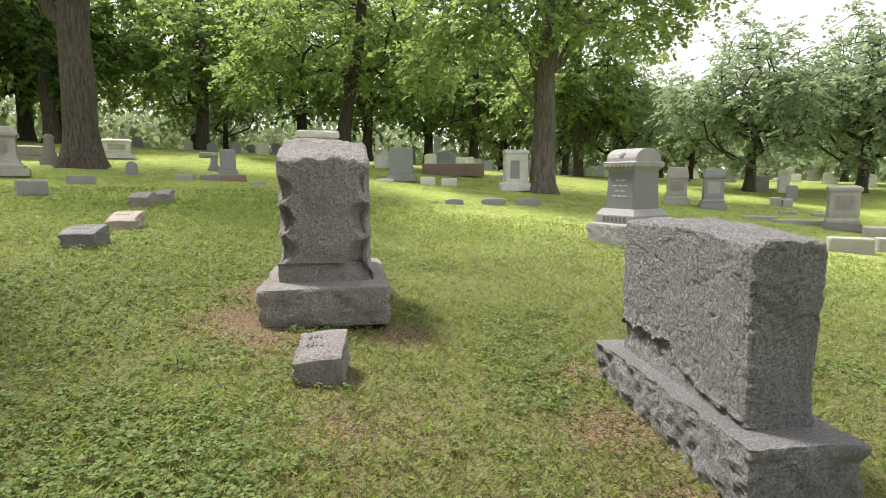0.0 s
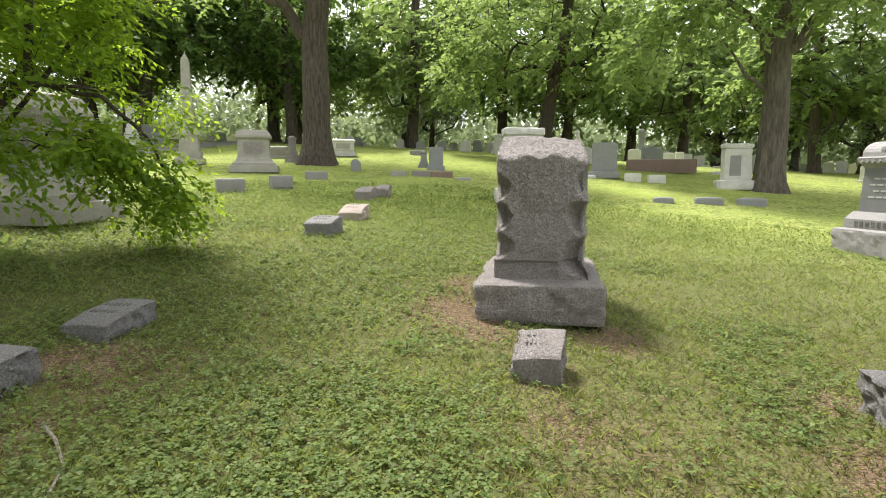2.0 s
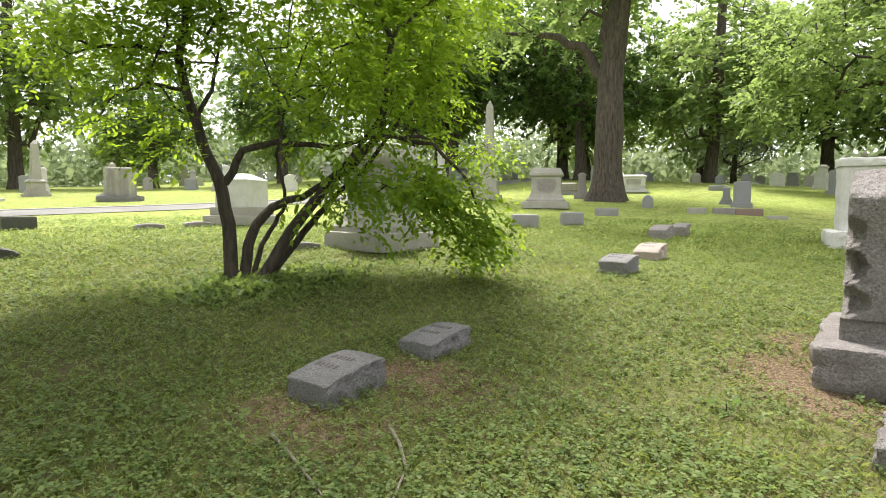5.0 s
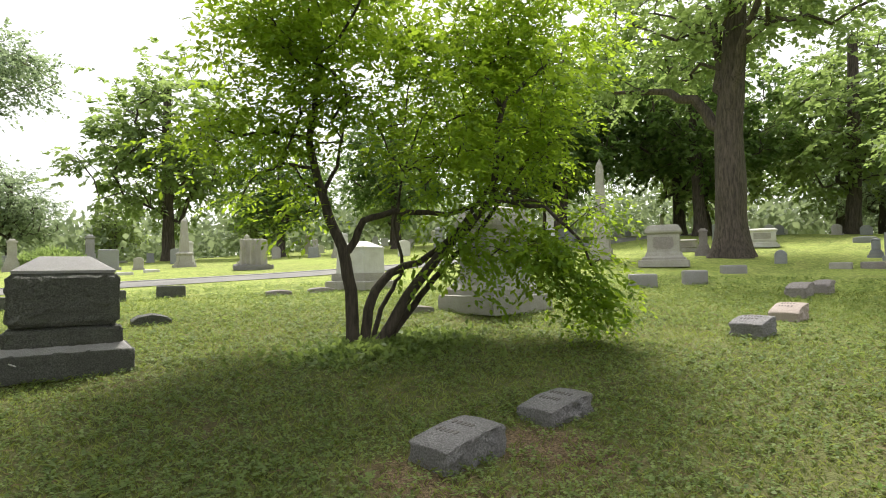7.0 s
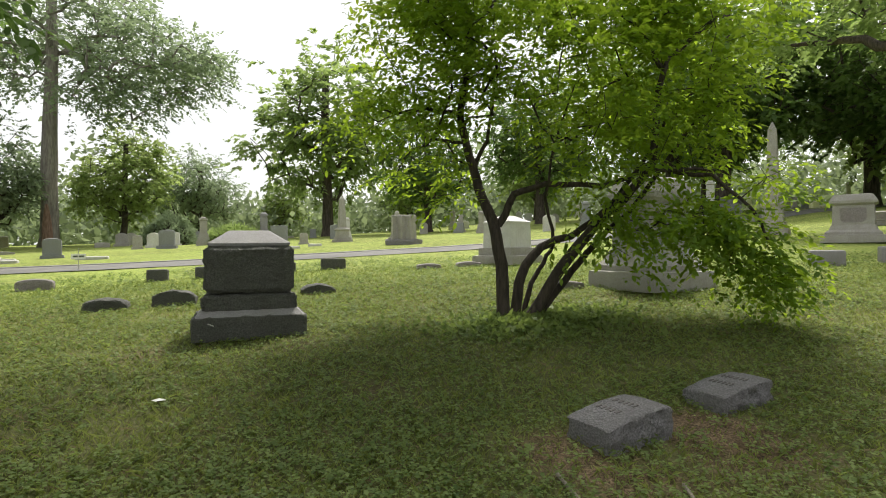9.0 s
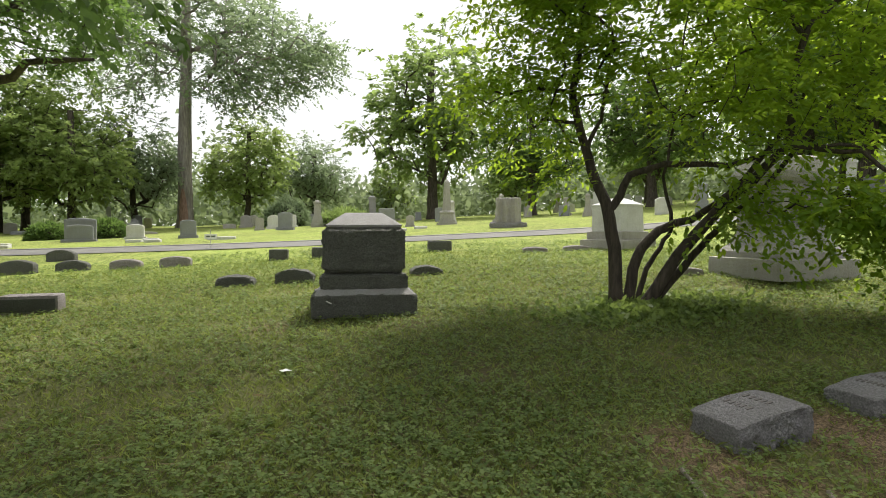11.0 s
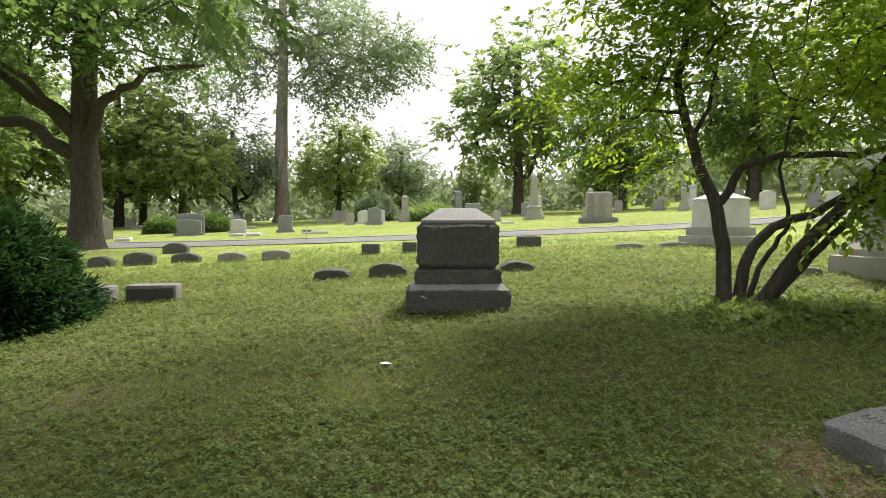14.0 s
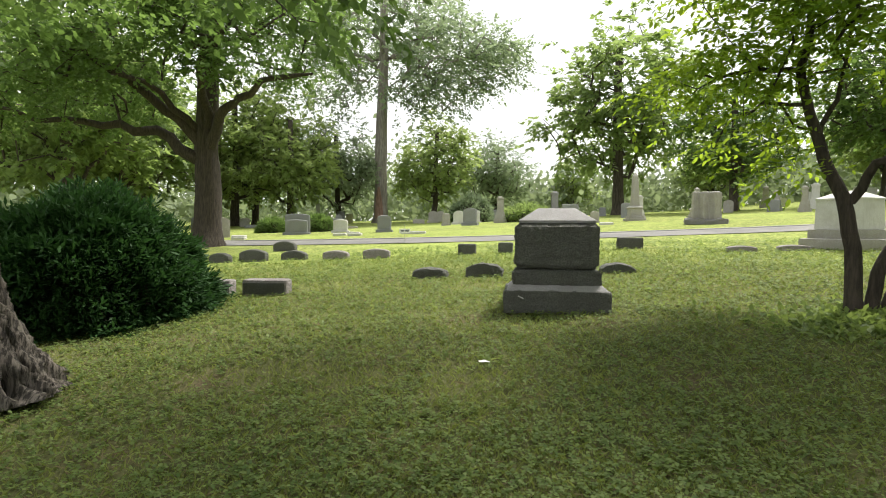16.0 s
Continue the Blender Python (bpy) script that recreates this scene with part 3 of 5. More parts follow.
# ---- monuments near the camera ----
def rock_monument():
    """Tall rock-faced slab on a deep split-stone base."""
    t = thing("rock_faced_monument", -1.1, 5.62, 9, "tall weathered rock-faced granite monument on a split-stone base", "gravestone")
    base = block(1.08, 1.75, 0.34, cell=0.03, amp=0.05, edge=0.012, seed=3, rough="xy", freq=5, most=64)
    part("base", roughen(base, 0.012, 13, 1, lambda p: 0.25 if p.z > 0.32 else 1.0), STONE_BROWN, t)
    foot, tall, half = 0.335, 1.06, 0.415

    def crest(u, v):
        return 0.035 * (1 - u * u) + 0.2 * min(1.0, max(0.0, v + 1.0) * 0.75) ** 0.8 - 0.03 * u
    slab = block(0.83, 1.22, tall, foot, cell=0.021, amp=0.0, edge=0.01, seed=8, taper=(0.03, 0.02), top=crest, most=60)
    # shell-shaped breaks down both split edges: side, height, half height, reach over the face, depth
    breaks = ((1, 0.21, 0.19, 0.26, 0.12), (1, 0.55, 0.165, 0.2, 0.11), (1, 0.85, 0.14, 0.13, 0.09), (-1, 0.82, 0.12, 0.14, 0.09), (-1, 0.56, 0.14, 0.15, 0.12), (-1, 0.3, 0.12, 0.18, 0.1))
    for v in slab.verts:
        p = v.co
        z = p.z - foot
        front, flank = p.y < -0.58, abs(p.x) > half - 0.035
        rim = 0.03 * noise.noise((p.x * 6, z * 6, p.y * 2))
        for side, zc, rz, reach, deep in breaks:
            e = half - side * p.x
            if side * p.x < 0 or z > tall - 0.02:
                continue
            ahead = max(0.0, p.y + 0.61) * 0.55          # the break fades along the flank
            q = ((z - zc + rim) / rz) ** 2 + ((e + ahead + rim) / reach) ** 2
            if q < 1:
                hollow = deep * (1 - q) ** 0.6
                if flank:
                    p.x -= side * hollow * 0.7 * min(1.0, max(0.0, z - 0.06) * 8)
                if front:
                    p.y += hollow
        if front:
            if z < 0.17 + 0.012 * noise.noise((p.x * 7, 1, 1)):
                p.y += 0.02
            else:
                p.y -= 0.018 * noise.fractal((p.x * 3.5, z * 3.5, 2.2), 0.9, 2, 4) + 0.01
        if z > tall - 0.03:
            p.z += 0.045 * noise.fractal((p.x * 5, p.y * 5, 1.0), 1, 2, 4) + 0.03 * (abs(noise.noise((p.x * 4, p.y * 3, 7))) - 0.3)
            if p.y < -0.5:
                p.z += 0.03 * noise.noise((p.x * 8, 2, 3))
    part("slab", roughen(slab, 0.008, 24, 2), STONE_BROWN, t, "slab with shell-shaped breaks down its sides")


def block_monument():
    """Broad rock-faced slab whose low base runs along it."""
    t = thing("granite_slab_monument", 1.57, 3.32, 6.5, "broad grey granite slab with rough faces on a long granite base", "gravestone")
    base = block(0.56, 1.74, 0.36, cell=0.026, amp=0.04, edge=0.006, seed=12, rough="xy", freq=7, most=70)
    part("base", roughen(base, 0.016, 16, 3, lambda p: 0.06 if p.z > 0.34 else 1.0), STONE_GREY, t)

    def crest(u, v):
        return 0.045 * (1 - abs(v)) + 0.03 * (1 - u * u) + 0.012 * noise.noise((u * 3, v * 6, 2))
    slab = block(0.36, 1.40, 0.90, 0.355, cell=0.019, amp=0.01, edge=0.008, seed=15, rough="xyZ", freq=9, top=crest, taper=(-0.02, 0.0), most=76)
    for v in slab.verts:
        p = v.co
        z = p.z - 0.355
        if p.x < -0.12 and 0.01 < z < 0.88:
            # broken ledge low on the long face, stepping down towards the near end
            line = 0.04 + 0.17 / (1 + math.exp(-(p.y + 0.08) * 16)) + 0.045 * noise.noise((p.y * 6, 0.4, 0)) + 0.035 * noise.noise((p.y * 17, 2.4, 0))
            if z < line:
                p.x += (0.02 + 0.03 * abs(noise.noise((p.y * 9, z * 9, 3)))) * min(1, z * 12)
            elif z < line + 0.03:
                p.x -= 0.012
        if p.y < -0.66:
            # flat flakes split off the end
            step = noise.noise((p.x * 4 + 3, z * 3 + 1.2 * p.x, 1))
            p.y += 0.012 * (step > 0.1) + 0.012 * (step > 0.3) + 0.014 * noise.fractal((p.x * 5 + 3, z * 4, 1), 0.8, 2, 5)
    part("slab", roughen(slab, 0.0075, 34, 4), STONE_GREY, t)


def slant_marker(name, x, y, yaw, w, d, low, high, mat, label, seed, bars=True, group="slanted grave markers", lean=0.0):
    """Small marker with a sloping, slightly curved top that faces its low front."""
    t = thing(name, x, y, yaw, label, "grave marker", group)

    def slope(u, v):
        f = (v + 1) / 2
        return (high - low) * (0.75 * f + 0.9 * f * (1 - f)) / 0.82 - 0.01 * u * u + lean * u
    body = block(w, d, low + 0.03, cell=0.018, amp=0.012, edge=0.004, seed=seed, rough="x", freq=9, top=slope)
    roughen(body, 0.03, 13, seed, lambda p: 1.0 if abs(p.x) > w / 2 - 0.03 and p.z < low + 0.02 + slope(0, 2 * p.y / d) - 0.012 else 0.05)
    body = part("body", body, mat, t)
    if bars:
        rnd = random.Random(seed)
        for r in range(2):
            f = 0.38 + 0.26 * r
            z = low + 0.031 + slope(0, 2 * f - 1)
            px = -w * 0.3
            while px < w * 0.22:
                cw = w * rnd.uniform(0.06, 0.11)
                bm = bmesh.new()
                m = pose(px + cw / 2, -d / 2 + d * f, z, math.degrees(math.atan2((high - low), d)), 0, 0)
                bmesh.ops.create_cube(bm, size=1, matrix=m @ Matrix.Diagonal((cw * 0.55, 0.045, 0.006, 1)))
                part("letter", bm, INK_DARK, body)
                px += cw * 1.35
    return t


def ornate_monument():
    """Square grey monument with a moulded, arched cap on two stepped bases."""
    t = thing("ornate_monument", 3.78, 11.2, 31, "grey granite monument with arched cap and cut lettering on stepped bases", "gravestone")
    part("lower_base", block(1.25, 1.15, 0.46, cell=0.07, amp=0.03, edge=0.02, seed=21, rough="xy", freq=6), STONE_SMOOTH, t, "rough-split granite lower base")
    part("upper_base", profile([(0.5, 0.47, 0), (0.5, 0.47, 0.16), (0.46, 0.43, 0.22), (0.42, 0.39, 0.28)], 0.455), STONE_SMOOTH, t)
    die = part("die", profile([(0.37, 0.34, 0), (0.345, 0.315, 0.72)], 0.73), STONE_BLUE_SHADED, t)
    part("cornice", profile([(0.345, 0.315, 0), (0.36, 0.33, 0.03), (0.42, 0.39, 0.10), (0.43, 0.40, 0.17), (0.40, 0.37, 0.19)], 1.445), STONE_SMOOTH, t)
    bm = bmesh.new()
    n = 14
    rows = []
    for y in (-0.36, 0.36):
        rows.append([bm.verts.new((-0.36 * math.cos(math.pi * i / n), y, 1.63 + 0.26 * math.sin(math.pi * i / n) ** 0.8)) for i in range(n + 1)])
    for i in range(n):
        bm.faces.new((rows[0][i], rows[0][i + 1], rows[1][i + 1], rows[1][i]))
    bm.faces.new(rows[0][::-1])
    bm.faces.new(rows[1])
    part("arched_cap", bm, STONE_SMOOTH, t)
    part("rough_panel", block(0.04, 0.4, 0.5, 0.82, 0.35, 0, cell=0.04, amp=0.03, rough="x", seed=4, freq=14), STONE_BLUE, die, "rock-faced side panel")
    for yaw, sx in ((-90, -1),):
        for r, z in enumerate((0.98, 1.08, 1.18, 1.28)):
            for k in range(3 - r % 2):
                bm = bmesh.new()
                bmesh.ops.create_cube(bm, size=1, matrix=pose(-0.364 + 0.035 * (z - 0.98), -0.13 + 0.13 * k + 0.06 * (r % 2), z) @ Matrix.Diagonal((0.008, 0.1, 0.025, 1)))
                part("inscription", bm, INK, die)
        for k in range(6):
            bm = bmesh.new()
            bmesh.ops.create_cube(bm, size=1, matrix=pose(-0.503, -0.26 + 0.1 * k, 0.54) @ Matrix.Diagonal((0.01, 0.055, 0.09, 1)))
            part("letter", bm, STONE_DARK, t)
        bm = bmesh.new()
        for k in range(7):
            bmesh.ops.create_cube(bm, size=1, matrix=pose(-0.43, -0.3 + 0.1 * k, 1.56, 45) @ Matrix.Diagonal((0.02, 0.05, 0.05, 1)))
        bmesh.ops.create_icosphere(bm, subdivisions=2, radius=0.09, matrix=pose(-0.3, 0, 1.74) @ Matrix.Diagonal((0.7, 1, 1, 1)))
        part("carving", bm, STONE_SMOOTH, t, "carved medallion and leaf border")


def dark_monument():
    """Dark stained monument with a hipped top, in three steps; its broad face looks to +x."""
    t = thing("dark_granite_monument", -7.78, -0.24, 91, "dark stained granite monument with hipped top on two stepped bases", "gravestone")
    part("lower_base", roughen(block(1.24, 0.92, 0.27, cell=0.032, amp=0.018, edge=0.012, seed=31, rough="xy", freq=8), 0.012, 14, 7), STONE_DARK, t)
    part("wash", profile([(0.6, 0.44, 0), (0.52, 0.36, 0.07)], 0.262), STONE_SMOOTH, t, "smooth weathered bevel of the base")
    part("upper_base", roughen(block(1.03, 0.74, 0.17, 0.328, cell=0.026, amp=0.025, edge=0.03, seed=33, rough="xy", freq=7), 0.012, 15, 6), STONE_DARK, t)
    die = block(0.92, 0.63, 0.545, 0.52, cell=0.024, amp=0.03, edge=0.03, seed=35, rough="xy", freq=5)
    for v in die.verts:
        # pitched faces swell from their cut margins
        z, m = (v.co.z - 0.52) / 0.545, min(1.0, min(0.46 - abs(v.co.x), v.co.z - 0.52, 1.065 - v.co.z) / 0.05)
        if abs(v.co.y) > 0.25 and 0 < z < 1:
            v.co.y += math.copysign(0.035 * max(0.0, m), v.co.y)
        if abs(v.co.x) > 0.42 and 0.05 < z < 0.95:
            v.co.x += math.copysign(0.03, v.co.x)
    part("die", roughen(die, 0.014, 15, 5), STONE_DARK, t)
    part("neck", block(0.86, 0.58, 0.03, 0.495, cell=0.2), STONE_DARK, t)
    part("hipped_cap", profile([(0.45, 0.30, 0), (0.455, 0.305, 0.03), (0.24, 0.12, 0.17), (0.22, 0.10, 0.18)], 1.065), STONE_SMOOTH, t, "smooth grey hipped cap")
    bm = bmesh.new()
    bmesh.ops.create_cube(bm, size=1, matrix=pose(-0.42, -0.478, 0.19, 0, 25) @ Matrix.Diagonal((0.07, 0.01, 0.012, 1)))
    part("chip", bm, STONE_WHITE, t, "pale chipped scar")


rock_monument()
block_monument()
ornate_monument()
dark_monument()
slant_marker("grave_marker", -0.80, 3.76, 2, 0.32, 0.38, 0.16, 0.27, STONE_BROWN, "small brown-grey granite marker with sloping inscribed top", 41, lean=0.018)
slant_marker("grave_marker", -3.60, 1.98, 10, 0.38, 0.54, 0.125, 0.21, STONE_GREY, "grey granite marker with sloping inscribed top in bare earth", 43)
slant_marker("grave_marker", -3.8, 3.07, 10, 0.34, 0.55, 0.11, 0.18, STONE_GREY, "low grey granite marker with sloping top in bare earth", 45)
slant_marker("grave_marker", -4.62, 7.45, 8, 0.42, 0.5, 0.17, 0.26, STONE_GREY, "rough grey granite marker with light sloping top", 47)
slant_marker("grave_marker", -4.9, 8.98, 8, 0.4, 0.5, 0.12, 0.26, STONE_TAN, "pinkish sandstone marker with sloping top", 49)
slant_marker("grave_marker", -5.9, 11.45, 8, 0.36, 0.45, 0.17, 0.28, STONE_BROWN, "brown slanted grave marker on the lawn", 51, False)
slant_marker("grave_marker", -5.8, 12.15, 8, 0.3, 0.4, 0.18, 0.27, STONE_BROWN, "brown slanted grave marker on the lawn", 53, False)


# ---- rows of markers ----
def slab_marker(x, y, yaw, w, h, mat, label, seed, curve=0.04, d=0.2, panel=False, amp=0.006, group="low grave markers"):
    t = thing("grave_marker", x, y, yaw, label, "grave marker", group)
    body = part("body", block(w, d, h + 0.03, cell=0.05, amp=amp, edge=0.012, seed=seed, rough="xyZ" if amp > 0.01 else "xy", freq=9, top=lambda u, v: curve * (1 - u * u) - curve), mat, t)
    if panel:
        part("panel", block(w * 0.92, 0.04, h * 0.72, 0.05, 0, -d / 2 - 0.004, cell=0.3, edge=0.003), STONE_DARK, body, "dark recessed inscription panel")
    return t


for x, y, w, h, mat, c, amp in ((-10.35, -2.3, 0.6, 0.18, STONE_DARK, 0.07, 0.025), (-10.42, -1.36, 0.62, 0.22, STONE_DARK, 0.08, 0.03), (-10.5, 0.87, 0.56, 0.15, STONE_DARK, 0.06, 0.025)):
    slab_marker(x, y, 90, w, h, mat, "dark rough-hewn low grave marker in the grass", int(w * 1000), c, 0.3, amp=amp)
for x, y, w, h in ((-14.0, -2.1, 0.42, 0.25), (-14.1, -1.2, 0.34, 0.25), (-14.3, 1.65, 0.58, 0.26), (-14.2, 0.62, 0.3, 0.24)):
    slab_marker(x, y, 90, w, h, STONE_DARK, "small dark square grave marker", int(h * 999 + x), 0.0, 0.22)
slab_marker(-8.85, -4.6, 97, 0.7, 0.24, STONE_BROWN, "brown-grey grave marker with a dark recessed panel", 61, 0.0, 0.3, True)
slab_marker(-8.85, -5.5, 97, 0.62, 0.24, STONE_BROWN, "brown-grey grave marker with a dark recessed panel", 62, 0.0, 0.3, True)
for x, y, w, h, c in ((-15.9, -7.55, 0.64, 0.28, 0.09), (-13.3, -7.15, 0.65, 0.29, 0.08), (-13.6, -6.25, 0.62, 0.22, 0.08), (-13.6, -5.2, 0.62, 0.2, 0.06), (-13.6, -4.2, 0.63, 0.22, 0.05), (-13.2, -7.95, 0.5, 0.23, 0.08)):
    slab_marker(x, y, 95, w, h, STONE_BROWN if c < 0.07 else STONE_DARK, "grey-brown grave marker with a curved top", int(w * 777 + x), c, 0.25)
for x, y, w, h in ((-13.2, 3.7, 0.56, 0.11), (-13.1, 4.66, 0.6, 0.11), (-9.0, 4.8, 0.6, 0.12), ):
    slab_marker(x, y, 80, w, h, STONE_BROWN, "flat brown-grey grave marker almost level with the lawn", int(w * 555 + y * 7), 0.03, 0.3)
for x, y, w, h in ((-8.85, 10.65, 0.6, 0.29), (-8.35, 11.85, 0.52, 0.31), (-8.85, 14.3, 0.6, 0.21)):
    slab_marker(x, y, 46, w, h, STONE_SMOOTH, "square light-granite grave marker with a shaded face", int(w * 333 + y), 0.0, 0.34)
for x, y, w, h in ((-0.4, 20.4, 0.54, 0.26), (0.36, 20.6, 0.56, 0.26), (-1.9, 20.3, 0.6, 0.08)):
    slab_marker(x, y, 4, w, h, STONE_WHITE, "low white marble grave marker", int(w * 222 + x), 0.0, 0.3)
for x, y, w, h in ((0.42, 15.8, 0.5, 0.15), (1.55, 16.4, 0.7, 0.18), (2.62, 16.85, 0.7, 0.2)):
    slab_marker(x, y, 5, w, h, STONE_BLUE, "low blue-grey grave marker in tree shade", int(w * 111 + x), 0.03, 0.26)
for x, y, w, h, mat in ((-7.3, 16.6, 0.5, 0.16, STONE_LIGHT), (-6.7, 17.0, 0.58, 0.17, STONE_BROWN), (-6.1, 17.2, 0.7, 0.18, STONE_RED), (-5.3, 16.9, 0.5, 0.08, STONE_LIGHT)):
    slab_marker(x, y, 18, w, h, mat, "low flat grave marker on the lawn", int(w * 432 + y), 0.0, 0.4)
for x, y, w, h in ((8.5, 11.7, 0.8, 0.3), (10.9, 14.0, 0.7, 0.26), (9.6, 11.9, 0.7, 0.3), (11.75, 19.95, 0.34, 0.3), (12.07, 19.8, 0.32, 0.28), (10.2, 15.9, 1.6, 0.12), (9.3, 16.5, 0.9, 0.1), (11.0, 18.0, 0.5, 0.1), (11.9, 17.7, 0.5, 0.1)):
    slab_marker(x, y, -25, w, h, STONE_LIGHT, "pale block-shaped grave marker on the lawn", int(w * 654 + x), 0.0, 0.35)
slab_marker(13.5, 21.9, -25, 0.4, 0.55, STONE_BLUE, "dark slate upright grave marker", 71, 0.03, 0.12)
slab_marker(-9.0, 17.0, 25, 0.32, 0.4, STONE_BLUE, "small upright grey marker with pointed top", 72, 0.1, 0.2)


# ---- larger monuments ----
def die_monument(x, y, yaw, w, d, h, mat, label, base_mat=None, hip=0.12, flare=0.35):
    """Low classical monument: base, moulded plinth, panelled die, cornice and hipped lid."""
    t = thing("die_monument", x, y, yaw, label, "gravestone", "stepped monuments")
    a, b = w / 2, d / 2
    part("base", block(w, d, h * 0.17, cell=0.12, amp=0.008, edge=0.015, seed=int(x * 10)), base_mat or mat, t)
    k = 1 - flare
    part("plinth", profile([(a * 0.86, b * 0.86, 0), (a * 0.86, b * 0.86, h * 0.05), (a * 0.74, b * 0.74, h * 0.1), (a * (k + 0.02), b * (k + 0.02), h * 0.2)], h * 0.168), mat, t)
    die = part("die", profile([(a * k, b * k, 0), (a * (k - 0.02), b * (k - 0.02), h * 0.42)], h * 0.366), mat, t)
    for sx, sy, n in ((0, -1, "panel"), (1, 0, "panel"), (-1, 0, "panel")):
        wp = (a if sx == 0 else b) * (k - 0.02) * 1.3
        bm = block(wp if sx == 0 else 0.012, 0.012 if sx == 0 else wp, h * 0.3, h * 0.42, sx * a * (k - 0.008), sy * b * (k - 0.008), cell=0.3, edge=0.004)
        part(n, bm, STONE_LIGHT if mat is not STONE_LIGHT else STONE_BROWN, die)
    part("cornice", profile([(a * k, b * k, 0), (a * (k + 0.08), b * (k + 0.08), h * 0.04), (a * (k + 0.08), b * (k + 0.08), h * 0.09), (a * (k - 0.05), b * (k - 0.05), h * (0.09 + hip)), (a * (k - 0.2), b * (k - 0.2), h * (0.11 + hip))], h * 0.784), mat, t)
    return t


die_monument(-11.35, 14.9, 33, 1.42, 1.2, 1.25, STONE_LIGHT, "greenish light-granite monument with hipped lid and panels")
die_monument(-8.45, 6.1, 6, 1.45, 1.45, 1.8, STONE_LIGHT, "tall pale granite monument partly hidden behind a bush tree", STONE_LIGHT, flare=0.4)
die_monument(-12.0, 21.7, 28, 1.15, 0.9, 0.75, STONE_WHITE, "white marble double monument with flat lids", STONE_WHITE, 0.06, 0.2)
die_monument(-13.7, 19.5, 28, 0.9, 0.7, 0.5, STONE_LIGHT, "low pale granite monument beside a trunk", STONE_LIGHT, 0.06, 0.15)
die_monument(10.7, 15.1, -28, 0.85, 0.7, 1.3, STONE_LIGHT, "tall pale granite monument with flat cap on rough base", STONE_GREY, 0.03, 0.2)
die_monument(8.0, 19.3, -20, 0.85, 0.7, 1.1, STONE_LIGHT, "pale granite monument with small urn-like top", STONE_LIGHT, 0.25, 0.25)
die_monument(8.9, 18.6, -20, 0.8, 0.7, 1.25, STONE_BLUE, "blue-grey granite monument with curved shoulders", STONE_BLUE, 0.15, 0.25)


def plain_monument(x, y, yaw, w, h, mat, label):
    """Smooth square die with a low hipped lid on two plain steps."""
    t = thing("hipped_monument", x, y, yaw, label, "gravestone")
    part("base", block(w, w * 0.9, h * 0.18, cell=0.08, amp=0.006, edge=0.012, seed=4), STONE_LIGHT, t)
    part("step", block(w * 0.83, w * 0.73, h * 0.165, h * 0.178, cell=0.1, amp=0.003, edge=0.012, seed=5), STONE_LIGHT, t)
    a = w * 0.345
    part("die", profile([(a, a * 0.88, 0), (a * 0.96, a * 0.84, h * 0.5)], h * 0.34), mat, t)
    part("hipped_lid", profile([(a * 1.0, a * 0.88, 0), (a * 1.0, a * 0.88, h * 0.03), (a * 0.35, a * 0.3, h * 0.15), (a * 0.3, a * 0.25, h * 0.155)], h * 0.838), mat, t)


plain_monument(-13.3, 5.75, 24, 1.3, 1.18, STONE_WHITE, "smooth white marble monument with hipped lid on two plain steps")


def pedestal_stack(x, y, yaw, w, h, mat, label):
    t = thing("pedestal_monument", x, y, yaw, label, "gravestone", "stepped monuments")
    z = 0
    for i, (k, f) in enumerate(((1, 0.16), (0.8, 0.14), (0.66, 0.12), (0.5, 0.45), (0.58, 0.07))):
        part(("base", "step", "step", "shaft", "cap")[i], block(w * k, w * k, h * f + 0.003, z, cell=0.15, edge=0.01, amp=0.004, seed=i), mat, t)
        z += h * f
    part("finial", profile([(w * 0.2, w * 0.2, 0), (w * 0.12, w * 0.12, h * 0.05)], z), mat, t)


pedestal_stack(-12.3, 18.4, 30, 0.56, 0.98, STONE_BROWN, "stepped brown pedestal monument beside the trunk")
pedestal_stack(-7.6, 19.6, 20, 0.45, 0.6, STONE_BLUE, "small blue-grey pedestal monument")
pedestal_stack(-33.3, -2.55, 5, 0.75, 1.55, STONE_LIGHT, "slim weathered pedestal with carved figure-like top")
pedestal_stack(-35.3, 0.55, 5, 0.8, 1.75, STONE_SMOOTH, "square grey granite column monument with flat cap")


def obelisk(x, y, yaw, w, h, mat, label):
    t = thing("obelisk", x, y, yaw, label, "obelisk", "obelisks")
    part("base", block(w, w, h * 0.06, cell=0.2, amp=0.005, edge=0.015), mat, t)
    part("step", block(w * 0.8, w * 0.8, h * 0.06, h * 0.058, cell=0.2, edge=0.012), mat, t)
    part("pedestal", profile([(w * 0.32, w * 0.32, 0), (w * 0.3, w * 0.3, h * 0.13), (w * 0.36, w * 0.36, h * 0.15), (w * 0.34, w * 0.34, h * 0.17), (w * 0.25, w * 0.25, h * 0.2)], h * 0.116), mat, t)
    part("shaft", profile([(w * 0.21, w * 0.21, 0), (w * 0.13, w * 0.13, h * 0.62), (0.01, 0.01, h * 0.69)], h * 0.314), mat, t)


obelisk(-14.6, 15.8, 36, 0.95, 3.65, STONE_LIGHT, "tall pale granite obelisk on a stepped pedestal")
obelisk(-28.9, 4.1, 10, 0.86, 2.3, STONE_LIGHT, "pale granite obelisk on stepped base beyond the lane")
obelisk(-30.5, 7.3, 10, 0.8, 1.5, STONE_LIGHT, "small pale stone cross-topped spire")


